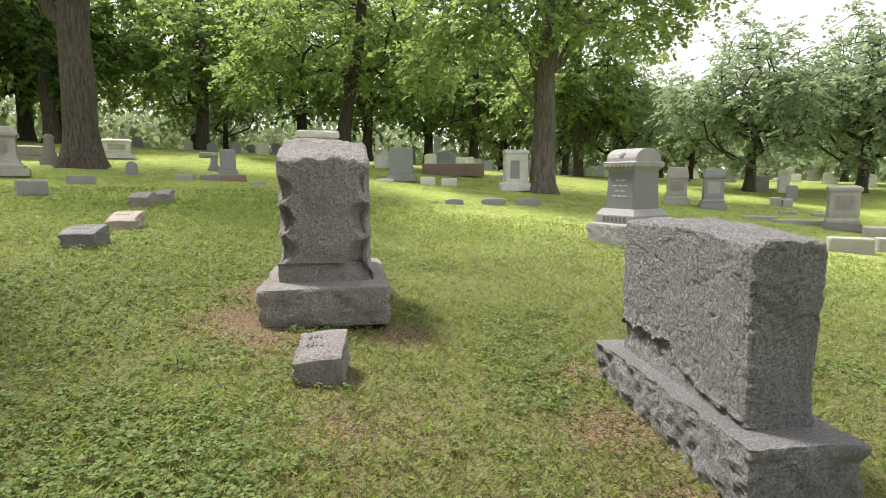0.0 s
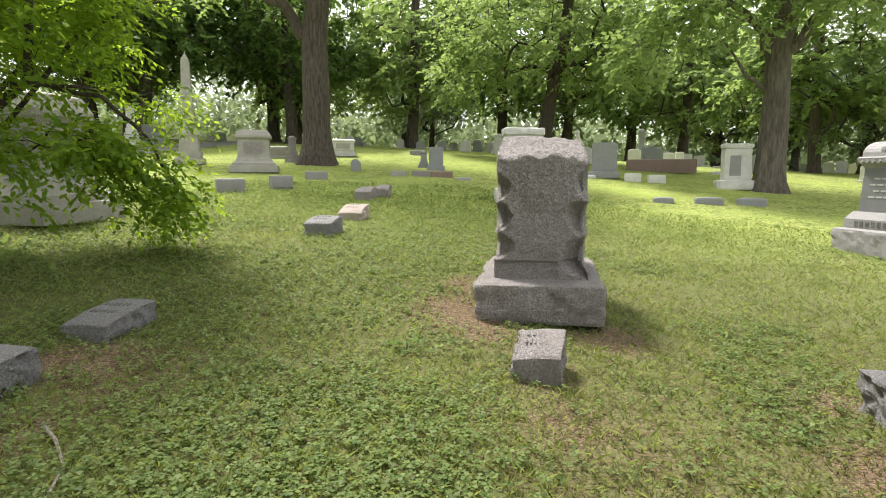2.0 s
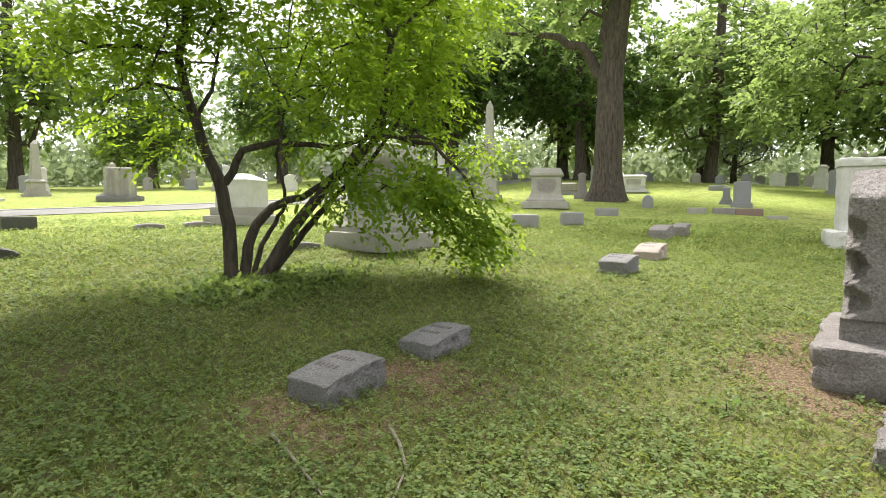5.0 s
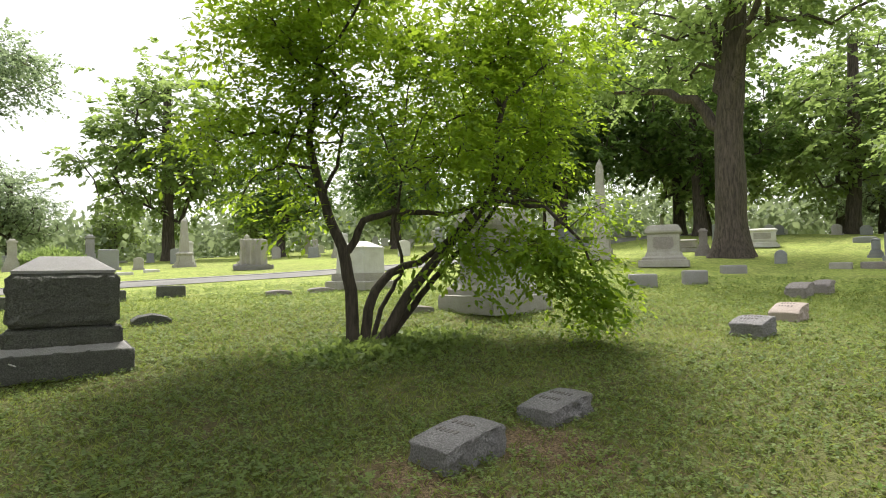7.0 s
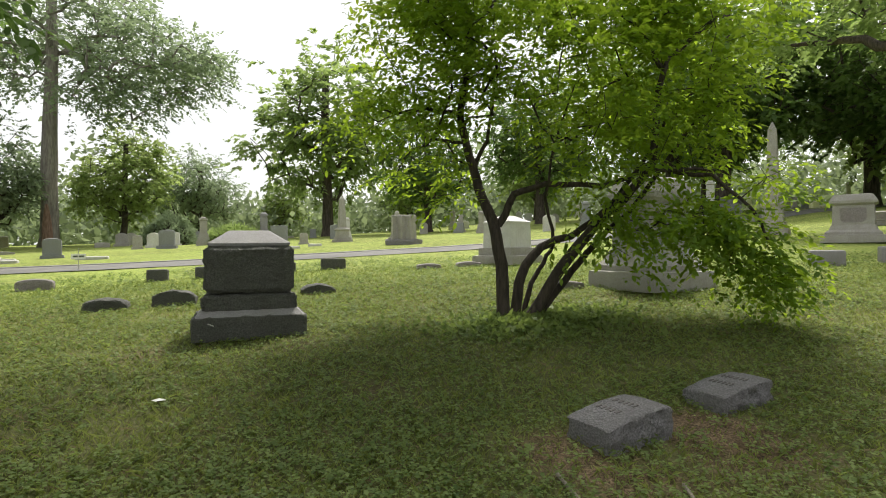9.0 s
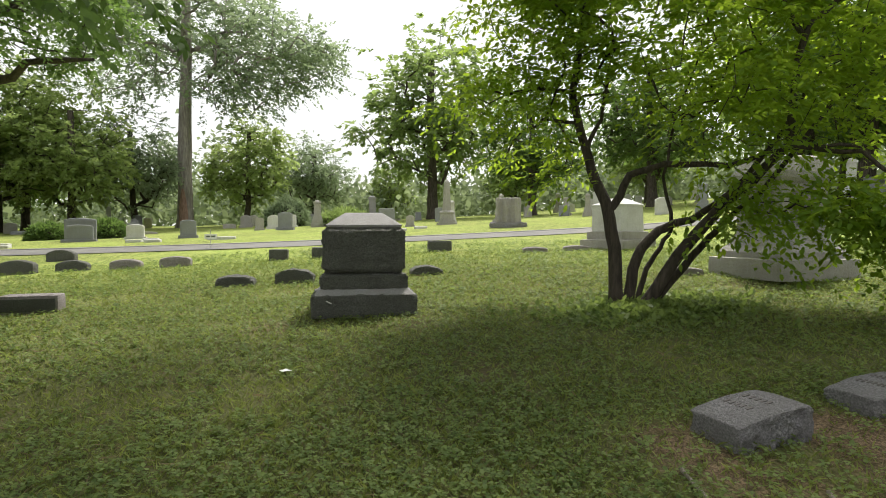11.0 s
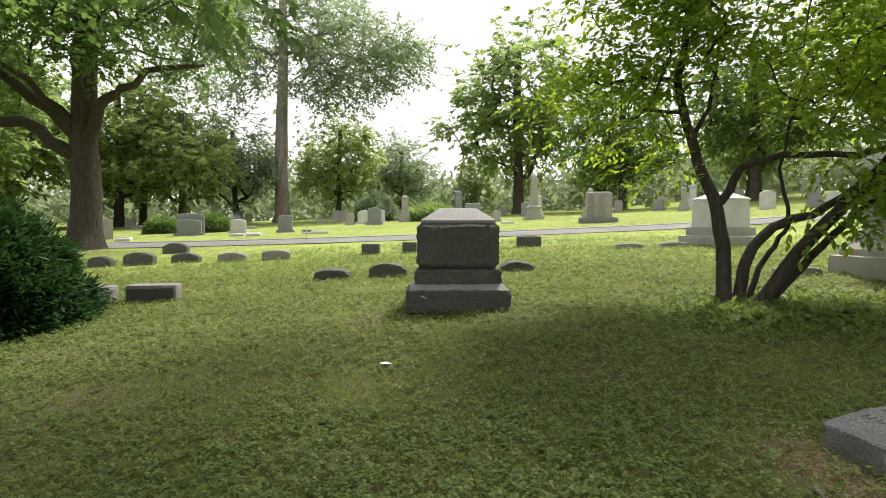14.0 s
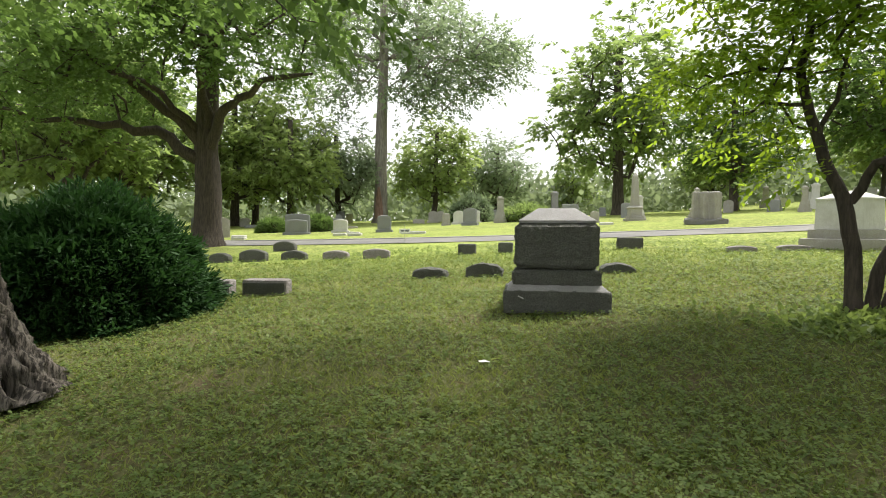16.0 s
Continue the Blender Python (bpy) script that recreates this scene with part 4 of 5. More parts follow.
def upright(x, y, yaw, w, h, mat, label, seed, d=0.18, curve=0.06, base=True, group="upright headstones"):
    t = thing("headstone", x, y, yaw, label, "gravestone", group)
    z = 0.0
    if base:
        part("base", block(w * 1.25, d * 1.9, h * 0.2, cell=0.15, amp=0.008, edge=0.012, seed=seed), mat, t)
        z = h * 0.2 - 0.003
    part("slab", block(w, d, h - z + 0.02, z, cell=0.09, amp=0.004, edge=0.012, seed=seed + 1, top=lambda u, v: curve * (1 - u * u) - curve), mat, t)
    return t


upright(-1.36, 20.85, 4, 0.85, 1.2, STONE_BLUE, "rock-faced blue-grey headstone on a base", 81, 0.4, 0.02)
upright(-6.95, 19.1, 18, 0.5, 0.8, STONE_BLUE, "grey granite headstone with square top", 82, 0.25, 0.0)
upright(-24.6, -7.0, 100, 0.6, 0.74, STONE_BLUE, "blue-grey granite headstone with curved top", 83)
upright(-24.1, -10.8, 105, 0.95, 0.66, STONE_BLUE, "broad grey granite headstone between clipped shrubs", 84)
upright(-24.9, -11.1, 105, 1.1, 0.9, STONE_BLUE, "broad light-grey granite headstone between clipped shrubs", 85, base=False)
upright(-30.0, -3.9, 80, 0.72, 0.9, STONE_BLUE, "grey headstone with a rounded top", 86)
upright(-28.9, 1.1, 85, 0.8, 0.92, STONE_BLUE, "broad grey granite headstone beyond the lane", 87, curve=0.0)
upright(-28.3, 2.2, 85, 0.4, 0.55, STONE_LIGHT, "small pale headstone beyond the lane", 88)
upright(-28.2, -0.6, 85, 0.35, 0.5, STONE_LIGHT, "small pale headstone beyond the lane", 89)


def draped_monument():
    t = thing("draped_monument", -23.4, 5.8, 76, "rough grey rock-cut monument with carved vertical folds", "gravestone")
    part("base", block(1.45, 0.9, 0.22, cell=0.1, amp=0.06, seed=3, rough="xyZ"), STONE_GREY, t)
    bm = block(1.0, 0.6, 1.02, 0.2, cell=0.06, amp=0.04, edge=0.02, seed=7, rough="x", freq=6)
    for v in bm.verts:
        if v.co.y < -0.2:
            v.co.y += 0.09 * math.sin(v.co.x * 17) - 0.04 * abs(noise.noise((v.co.x * 4, v.co.z, 0)))
    part("slab", bm, STONE_LIGHT, t)


draped_monument()


def white_carved_monument(x, y, yaw, w, h, mat, label):
    """Pale upright block with a recessed niche and rough sides on a rough base."""
    t = thing("carved_monument", x, y, yaw, label, "gravestone")
    part("base", block(w * 1.45, 0.85, h * 0.2, cell=0.08, amp=0.04, edge=0.02, seed=9, rough="xyZ", freq=6), mat, t)
    part("slab", block(w, 0.55, h * 0.72, h * 0.19, cell=0.06, amp=0.035, edge=0.015, seed=11, rough="x", freq=7), mat, t)
    part("cornice", block(w * 1.08, 0.62, h * 0.09, h * 0.905, cell=0.06, amp=0.03, edge=0.015, seed=13, freq=8), mat, t)
    part("niche", block(w * 0.45, 0.03, h * 0.45, h * 0.3, -w * 0.1, -0.275, cell=0.3), STONE_SMOOTH, t, "recessed grey panel")


white_carved_monument(-2.78, 13.3, 20, 0.85, 1.74, STONE_WHITE, "white marble carved monument standing behind a rock-faced one")
white_carved_monument(2.75, 20.7, 5, 0.8, 1.45, STONE_WHITE, "white marble and rough granite monument beside a trunk")

# family plot wall in red-brown granite and far gravestones
slab_marker(0.6, 24.5, 3, 2.6, 0.5, STONE_RED, "long low reddish granite family plot wall", 91, 0.0, 0.5)
rnd = random.Random(5)
for i in range(230):
    ang = radians(rnd.uniform(40, 262))
    dist = rnd.uniform(25, 52)
    x, y = dist * math.cos(ang), dist * math.sin(ang)
    if abs(x - road_line(y)) < 2.5 or (x > -30 and x < -12 and abs(y) < 9):
        continue
    tall = rnd.random()
    mat = (STONE_LIGHT, STONE_WHITE, STONE_WHITE, STONE_BLUE)[rnd.randrange(4)]
    if tall < 0.75:
        upright(x, y, math.degrees(ang) - 90 + rnd.uniform(-15, 15), rnd.uniform(0.4, 0.75), rnd.uniform(0.45, 1.0), mat, "small pale headstone far across the cemetery lawn", i, curve=rnd.choice((0, 0.05, 0.12)), base=rnd.random() < 0.5, group="far headstones")
    elif tall < 0.9:
        slab_marker(x, y, math.degrees(ang) - 90, rnd.uniform(0.5, 0.9), rnd.uniform(0.12, 0.3), mat, "low pale grave marker far across the lawn", i, group="far markers")
    else:
        pedestal_stack(x, y, math.degrees(ang) - 90, rnd.uniform(0.5, 0.8), rnd.uniform(1.0, 2.0), mat, "far stepped pedestal monument")

# white flat slabs beyond the lane
for x, y in ((-22.6, -8.3), (-22.4, -7.6), (-23.4, -8.0), (-21.2, -11.9), (-23.0, -5.6), (-22.8, -5.1), (-24.6, -0.6), (-24.2, 1.4), (-25.4, 2.4), (-22.3, -12.5)):
    slab_marker(x, y, 95, 0.55, 0.1, STONE_WHITE, "white flat marker on the grass beyond the lane", int(y * 17), 0.0, 0.3, group="white flat markers")


def lot_sign():
    t = thing("lot_sign", -18.0, -4.55, 103, "small white lot sign on a thin steel stake", "sign")
    part("stake", block(0.02, 0.012, 0.62, cell=1, edge=0.001), STEEL, t)
    plate = part("plate", block(0.34, 0.012, 0.14, 0.33, 0, -0.014, cell=1, edge=0.002), WHITE_PAINT, t)
    for k in range(2):
        bm = bmesh.new()
        bmesh.ops.create_cube(bm, size=1, matrix=pose(-0.07 + 0.14 * k, -0.022, 0.4) @ Matrix.Diagonal((0.11, 0.003, 0.045, 1)))
        part("inscription", bm, STONE_DARK, plate)


lot_sign()


# ---- trees ----
def bush_tree():
    """Many-stemmed small tree with arching limbs and layered, drooping foliage."""
    rng = np.random.default_rng(11)
    t = thing("bush_tree", -7.0, 2.85, 0, "many-stemmed small tree with bright green drooping leaves", "tree", sink=0.05)

    def spread(r, back, h):
        # r runs across the tree's broad side, back away from its open front
        r *= 1 - 0.035 * max(0.0, r)
        return Vector((0.416 * r - 0.909 * back, 0.909 * r + 0.416 * back, h))

    # stem: radius, then nodes (across, back, height)
    stems = (
        (0.085, ((-0.08, 0, 0), (-0.12, 0, 0.76), (-0.22, 0, 1.3), (-0.37, 0.05, 1.71), (-0.53, 0.1, 2.16), (-0.6, 0.1, 2.67), (-0.53, 0.1, 3.18), (-0.5, 0.15, 3.7), (-0.62, 0.2, 4.4))),
        (0.03, ((-0.61, 0.1, 2.66), (-1.0, -0.1, 2.7), (-1.4, -0.2, 2.63), (-1.8, -0.3, 2.75))),
        (0.024, ((-0.55, 0.1, 2.3), (-0.98, 0.2, 2.37), (-1.36, 0.3, 2.2), (-1.5, 0.3, 1.92))),
        (0.03, ((-0.45, 0.08, 1.95), (-0.3, 0.3, 2.35), (-0.2, 0.4, 2.85), (-0.1, 0.5, 3.5))),
        (0.052, ((-0.14, 0, 1.22), (0.04, -0.1, 1.62), (0.42, -0.15, 1.73), (1.12, -0.3, 1.69), (1.8, -0.4, 1.85), (2.5, -0.5, 1.8))),
        (0.072, ((0.05, 0.05, 0), (0.1, 0.05, 0.51), (0.27, 0.1, 0.86), (0.5, 0.12, 1.02), (0.8, 0.15, 1.09), (1.25, 0.25, 1.42), (1.75, 0.4, 1.95), (2.2, 0.5, 2.6))),
        (0.078, ((0.17, -0.05, 0), (0.48, -0.1, 0.51), (0.87, -0.15, 1.02), (1.12, -0.15, 1.3), (1.44, -0.1, 1.52), (1.86, 0, 1.95), (1.88, 0, 2.35), (2.0, 0.05, 3.15), (2.4, 0.1, 3.48), (2.85, 0.2, 3.8))),
        (0.03, ((2.0, 0.05, 3.15), (1.8, 0.1, 3.55), (1.45, 0.2, 3.9))),
        (0.05, ((0.24, 0, 0), (0.68, 0.05, 0.55), (0.97, 0.1, 0.88), (1.2, 0.1, 1.1), (1.55, 0.1, 1.4), (2.4, 0.1, 2.4), (3.1, 0.1, 2.86), (3.6, 0.1, 3.0))),
        (0.036, ((0.14, 0.1, 0), (0.27, 0.15, 0.51), (0.42, 0.2, 0.78), (0.56, 0.25, 0.98), (0.47, 0.3, 1.6), (0.6, 0.4, 2.3), (0.9, 0.5, 3.1))),
        (0.028, ((1.9, -0.3, 1.85), (2.5, -0.45, 1.75), (3.0, -0.5, 1.35), (3.3, -0.5, 0.9), (3.45, -0.5, 0.6))),
    )
    all_nodes = []
    for r, nodes in stems:
        fine = []
        for a, b in zip(nodes, nodes[1:]):
            fine += [spread(*a).lerp(spread(*b), f) + Vector(rng.normal(size=3)) * 0.012 * (a[2] > 0 or f > 0) for f in (0, 0.33, 0.66)]
        fine.append(spread(*nodes[-1]))
        foot = nodes[0][2] == 0
        rr = [r * (1.3 if i == 0 and foot else 1) * (1 - 0.75 * i / len(fine)) for i in range(len(fine))]
        part("stem", join_tubes("stem", [tube(fine, rr, 10, 0.15, r * 100)], BARK_DARK), BARK_DARK, t)
        all_nodes += fine[10 if foot else 3:]
    masses = ((-0.8, 0, 3.3, 1.1, 1.3, 0.9), (-1.4, 0, 2.55, 0.7, 1.0, 0.45), (0.6, 0.2, 3.2, 1.5, 1.5, 1.0), (2.0, 0.1, 3.2, 1.6, 1.5, 1.0), (3.0, 0.1, 2.65, 0.85, 1.0, 0.55),
              (1.5, -0.4, 2.15, 1.3, 0.9, 0.4), (2.3, -0.5, 1.55, 0.8, 0.6, 0.4), (-1.0, 0.1, 1.95, 0.65, 0.8, 0.35), (0.8, 0, 4.5, 2.2, 2.0, 0.9), (2.5, 0, 4.3, 1.5, 1.5, 0.8), (-0.6, 0, 4.3, 1.2, 1.4, 0.8), (3.3, 0, 1.9, 0.6, 0.6, 0.35))
    across = crown_points(rng, masses, 560, 0.2)
    low = np.array([(rng.uniform(1.0, 2.7), -0.4 + rng.normal() * 0.25, 1.25 + rng.normal() * 0.16) for _ in range(30)])
    tips = np.array([(2.2 + 1.15 * f, -0.5 + rng.normal() * 0.22, 1.35 - 0.85 * f + rng.normal() * 0.16) for f in rng.uniform(0, 1, 34)])
    pts = np.array([tuple(spread(*q)) for q in np.concatenate([across, low, tips])])
    limbs = grow(all_nodes, pts, tip=0.0042, power=0.42, limit=0.02, first=0, bend=0.08, rng=rng, step=0.25)
    tagged(part("branchwork", join_tubes("branchwork", limbs, BARK_DARK), BARK_DARK, t), kind="stuff")
    co = sprays(rng, pts, tuple(spread(0.8, 0, 2.2)), 8, 10, 0.46, 0.09, 0.22, 0.2, 6)
    tagged(part("crown", quads_mesh("crown", co, LEAF_BUSH), LEAF_BUSH, t), kind="stuff")
    # low ground cover under the stems
    n = 1500
    a = rng.uniform(0, 2 * math.pi, n)
    r = np.abs(rng.normal(0, 0.38, n))
    c = np.stack([-6.7 + 1.1 * r * np.cos(a), 3.1 + 1.9 * r * np.sin(a), np.zeros(n)], 1)
    c[:, 2] = [ground_z(q[0], q[1]) + 0.05 for q in c]
    co = leaves(rng, c, 0.04, 5, 0.08, 0.8, 0.0, 0.5)
    tagged(new("ground_cover", quads_mesh("ground_cover", co, LEAF_CLOVER)), "dark green ivy-like ground cover under the bush tree", "ground cover", kind="stuff")


bush_tree()

# tall trees with named trunks
tree("tall_tree", -11.2, 18.3, [(0, 0, 0), (0.02, 0, 2.2), (0.0, 0.05, 4.2), (0.15, 0.1, 6.0), (0.3, 0.2, 8.5), (0.3, 0.2, 12)], 0.52,
     [(-3.5, 0, 7.5, 2.6, 2.5, 1.6), (0, 0, 11, 5, 5, 3.5), (3.5, 0.5, 8.5, 2.8, 2.5, 1.8), (0, -2, 8.5, 3, 2, 1.6), (-2, 2, 8, 2.5, 2.5, 1.6)], 260, 63, 0.5, 0.24, LEAF_OAK, BARK,
     "tall old tree with thick furrowed trunk and high crown", 21, 2, 0.02, 0.75, bend=0.1,
     main=(([(0, 0.05, 4.3), (-1.0, -0.3, 5.6), (-2.4, -0.6, 6.2), (-4.2, -0.8, 6.6)], 0.24), ([(0.05, 0, 4.6), (0.6, -0.3, 6.2), (1.6, -0.8, 8.5)], 0.25), ([(0, 0, 4.4), (-0.3, 0.2, 6.5), (-0.8, 0.3, 9)], 0.28)))
tree("tall_tree", 3.7, 20.6, [(0, 0, 0), (0.05, 0, 2.3), (0, 0, 4.4), (0.35, 0.1, 6.5), (0.5, 0.2, 9), (0.5, 0.2, 12)], 0.44,
     [(0, 0, 9, 5, 4.5, 2.6), (-3.2, -0.5, 6.2, 2.2, 2, 1.5), (3.2, 0, 6.8, 2.4, 2.4, 1.5), (-1.5, -2.2, 5.6, 2, 1.5, 1.2), (1.5, -1.5, 5.8, 1.8, 1.5, 1.0), (-4.2, 0.5, 4.6, 1.2, 1.2, 0.9)], 320, 72, 0.5, 0.22, LEAF_OAK, BARK_PALE,
     "tall shade tree with split pale trunk", 22, 2, 0.018, 0.5,
     main=(([(0, 0, 4.0), (-0.7, -0.2, 5.2), (-1.6, -0.4, 5.9), (-2.6, -0.6, 6.4)], 0.18), ([(0, 0, 4.2), (1.2, -0.2, 5.6), (2.8, -0.3, 7.0)], 0.2), ([(0, 0, 3.0), (-0.9, -0.4, 3.6), (-1.6, -0.6, 4.6)], 0.09)))
tree("tall_tree", -4.4, 26.5, [(0, 0, 0), (0.1, 0, 1.4), (0.3, 0, 2.8), (0.8, 0, 5), (1.1, 0, 8)], 0.36,
     [(0, 0, 6.2, 4.5, 4, 2.6), (-3.2, 0, 4.2, 2.2, 2, 1.6), (3, 0, 4.4, 2.2, 2, 1.6), (0, 0, 9, 4, 3.5, 2.2)], 320, 63, 0.52, 0.23, LEAF_OAK, BARK_DARK,
     "forked tree with low spreading branches", 23, 1, 0.018, 0.4)
oak = tree("oak_tree", -17.9, -11.2, [(0, 0, 0), (0, 0.05, 1.8), (0.05, 0.05, 3.2), (0.1, 0.15, 5.0), (0.1, 0.3, 7.5), (0.1, 0.3, 10)], 0.44,
     [(0.5, -3.8, 5.6, 2.8, 2.8, 1.6), (1.5, 2.8, 6.4, 3, 2.6, 1.4), (0, 0, 9.5, 5, 5, 2.6), (2.8, -1, 6.6, 2.4, 2.8, 1.6), (3.0, 2.5, 5.4, 1.6, 1.6, 0.7), (2, -5.5, 4.9, 1.8, 2.2, 1.2), (3.6, -3, 5.4, 1.8, 2.4, 1.1), (1.5, -7.5, 4.8, 1.6, 1.8, 1.3), (4.0, 0.5, 6.4, 2.0, 2.6, 0.9)], 620, 81, 0.42, 0.16, LEAF_DARK, BARK_DARK,
     "spreading oak with dark trunk and low wide limbs", 24, 3, 0.016, 0.55, bend=0.12,
     main=(([(0, 0, 2.9), (0.4, -1.0, 3.6), (0.9, -2.4, 4.0), (1.4, -4.0, 4.1), (1.8, -6.4, 4.5)], 0.22), ([(0.05, 0, 3.3), (0.8, -0.9, 4.4), (1.6, -2.0, 5.5), (2.2, -3.4, 6.2)], 0.2),
           ([(0.05, 0.1, 3.1), (0.7, 0.9, 4.2), (1.2, 1.8, 4.6), (2.2, 3.4, 4.9), (2.8, 4.8, 4.8)], 0.2), ([(0.1, 0.1, 3.8), (1.2, 0.6, 5.2), (2.4, 1.6, 6.0), (3.2, 2.8, 6.2)], 0.17),
           ([(0.1, 0, 3.6), (1.4, -0.6, 4.8), (3.0, -1.6, 5.4)], 0.14)))
scarred = tree("tall_tree", -42.0, -12.0, [(0, 0, 0), (0, 0, 4), (0.1, 0.1, 8), (0.2, 0.3, 12), (0.2, 0.3, 16)], 0.5,
     [(0, -4, 11, 4, 4, 2.4), (1, 5, 12, 5, 5, 2.6), (0, 0, 15, 5, 6, 3.4), (2, 8, 11, 3, 3, 1.5), (2, 3.5, 9.2, 3.5, 3.2, 1.4)], 420, 63, 0.75, 0.28, LEAF_GREY, BARK_GREY,
     "tall open tree with a bark-stripped pale scar low on its trunk", 25, 2, 0.03, 0.4)
# the stripped scar on its trunk
bm = bmesh.new()
n = 9
rings = []
for k in range(7):
    z = 0.3 + k * 0.4
    w = 0.55 * (1 - (k / 6.5) ** 2) + 0.05
    rings.append([bm.verts.new((0.56 * math.cos((i / n - 0.5) * 2 * w), 0.56 * math.sin((i / n - 0.5) * 2 * w), z + 0.1 * noise.noise((i, k, 0)))) for i in range(n + 1)])
for r, s in zip(rings, rings[1:]):
    for i in range(n):
        bm.faces.new((r[i], r[i + 1], s[i + 1], s[i]))
part("scar", bm, BARE_WOOD, scarred, "stripped reddish bare wood")

# near tree beside the camera's way, with hanging branches overhead
# last four crown masses are unseen, added to shade the lawn in front
near_tree = tree("shade_tree", -4.35, -4.85, [(0, 0, 0), (0.02, -0.12, 0.5), (0.04, -0.26, 1.2), (0.05, -0.4, 2.4), (0.0, -0.4, 3.6), (0.0, -0.3, 5.2), (0, 0.0, 7.5)], 0.40,
     [(0.5, 0.5, 6.2, 4.4, 4.2, 1.6), (3.2, 1.5, 5.4, 2.4, 2.4, 0.9), (1.2, 2.6, 5.0, 2.2, 1.8, 0.7), (-2, -2, 5.5, 3, 3, 1.4), (0, 0, 8.5, 3.5, 3.5, 1.6), (-1.0, 4.2, 7.2, 2.2, 2.0, 0.8), (0.8, 4.4, 6.8, 1.8, 1.6, 0.7), (-3.4, 6.2, 8.2, 2.2, 2.4, 0.8), (-1.4, 6.8, 8.2, 2.0, 2.0, 0.7)], 410, 90, 0.40, 0.14, LEAF_DARK, BARK_RUGGED,
     "large shade tree with deeply furrowed bark and overhanging leaves", 26, 3, 0.014, 0.8, up=0.5, sides=170, ridge=0.24, rings=(26, 26), furrows=9.0)


HANG = ((1.11, 2.95, 2.75), (0.78, 3.17, 2.7), (0.55, 3.32, 2.8), (0.75, 3.12, 2.55), (1.0, 2.95, 2.85), (0.64, 3.35, 2.9), (1.35, 2.75, 2.9), (0.9, 3.0, 3.0), (0.3, 3.1, 3.05), (0.5, 3.42, 2.7), (0.25, 3.5, 2.9), (1.0, 2.3, 2.95), (0.6, 2.0, 3.15), (1.4, 2.0, 3.1), (0.3, 2.4, 3.2), (1.1, 1.6, 3.0))


def hanging_branch():
    rng = np.random.default_rng(4)
    tubes, clumps = [], []
    start = Vector((0.0, -0.4, 4.3))
    for end in HANG:
        e = Vector(end)
        pts = [start.lerp(e, f) + Vector((0, 0, 0.9 * math.sin(math.pi * f) * (1 - f * 0.5))) for f in (0, 0.25, 0.5, 0.7, 0.85, 1)]
        tubes.append(tube(pts, [0.03, 0.022, 0.016, 0.01, 0.007, 0.004], 6))
        for f in (3, 4, 5):
            clumps += [tuple(pts[f] + Vector(rng.normal(size=3)) * 0.12) for _ in range(3)]
    tagged(part("hanging_branchwork", join_tubes("hanging_branchwork", tubes, BARK_DARK), BARK_DARK, near_tree), kind="stuff")
    co = sprays(rng, clumps, tuple(start), 2, 7, 0.22, 0.085, 0.6, 0.1, 6)
    tagged(part("hanging_leaves", quads_mesh("hanging_leaves", co, LEAF_DARK), LEAF_DARK, near_tree, "large drooping green leaves"), kind="stuff")


hanging_branch()


def yew(x, y, rx, ry, h, label, name="yew_shrub", mat=None, seed=1, count=5200, leaf=0.16, shag=0.12):
    """Dense evergreen shrub of short shoots with an uneven outline."""
    rng = np.random.default_rng(seed)
    t = thing(name, x, y, 0, label, "shrub")
    v = rng.normal(size=(count, 3))
    v /= np.linalg.norm(v, axis=1)[:, None]
    v[:, 2] = np.abs(v[:, 2])
    k = np.array([1 + shag * 1.6 * noise.noise(Vector(q * 2.3 + seed)) + shag * 0.9 * noise.noise(Vector(q * 6)) for q in v])
    pts = v * k[:, None] * np.array([rx, ry, h * 0.98]) * rng.uniform(0.82, 1.0, count)[:, None]
    # shoots fan outward as flat sprays
    n = count * 9
    c = np.repeat(pts, 9, axis=0)
    out = np.repeat(v, 9, axis=0) * np.array([1, 1, 0.55]) + rng.normal(size=(n, 3)) * 0.45
    out /= np.linalg.norm(out, axis=1)[:, None]
    side = np.cross(out, rng.normal(size=(n, 3)) * 0.4 + np.array([0, 0, 1]))
    side /= np.linalg.norm(side, axis=1)[:, None] + 1e-6
    L = leaf * rng.uniform(0.5, 1.2, n)[:, None]
    c = c + rng.normal(size=(n, 3)) * leaf * 0.35
    co = np.stack([c, c + out * L * 0.5 + side * L * 0.14, c + out * L, c + out * L * 0.5 - side * L * 0.14], 1)
    co[..., 2] = np.maximum(co[..., 2], 0.0)
    tagged(part("foliage", quads_mesh("foliage", co, mat or LEAF_YEW), mat or LEAF_YEW, t), kind="stuff")
    # added solid core; its dark colour stands for the shrub's shaded inside
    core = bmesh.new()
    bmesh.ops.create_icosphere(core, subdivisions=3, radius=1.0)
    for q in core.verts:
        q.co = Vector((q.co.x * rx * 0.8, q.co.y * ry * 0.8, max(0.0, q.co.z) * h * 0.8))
    part("dark_filler_core", core, BARK_DARK, t)
    for k in range(3):
        tb = tube([(0.1 * k - 0.1, 0.05 * k, -0.05), (0.12 * k - 0.12, 0.05, h * 0.3), (0.3 * k - 0.3, 0.1, h * 0.6)], [0.05, 0.04, 0.02], 6)
        part("stem", join_tubes("stem", [tb], BARK_DARK), BARK_DARK, t)
    return t


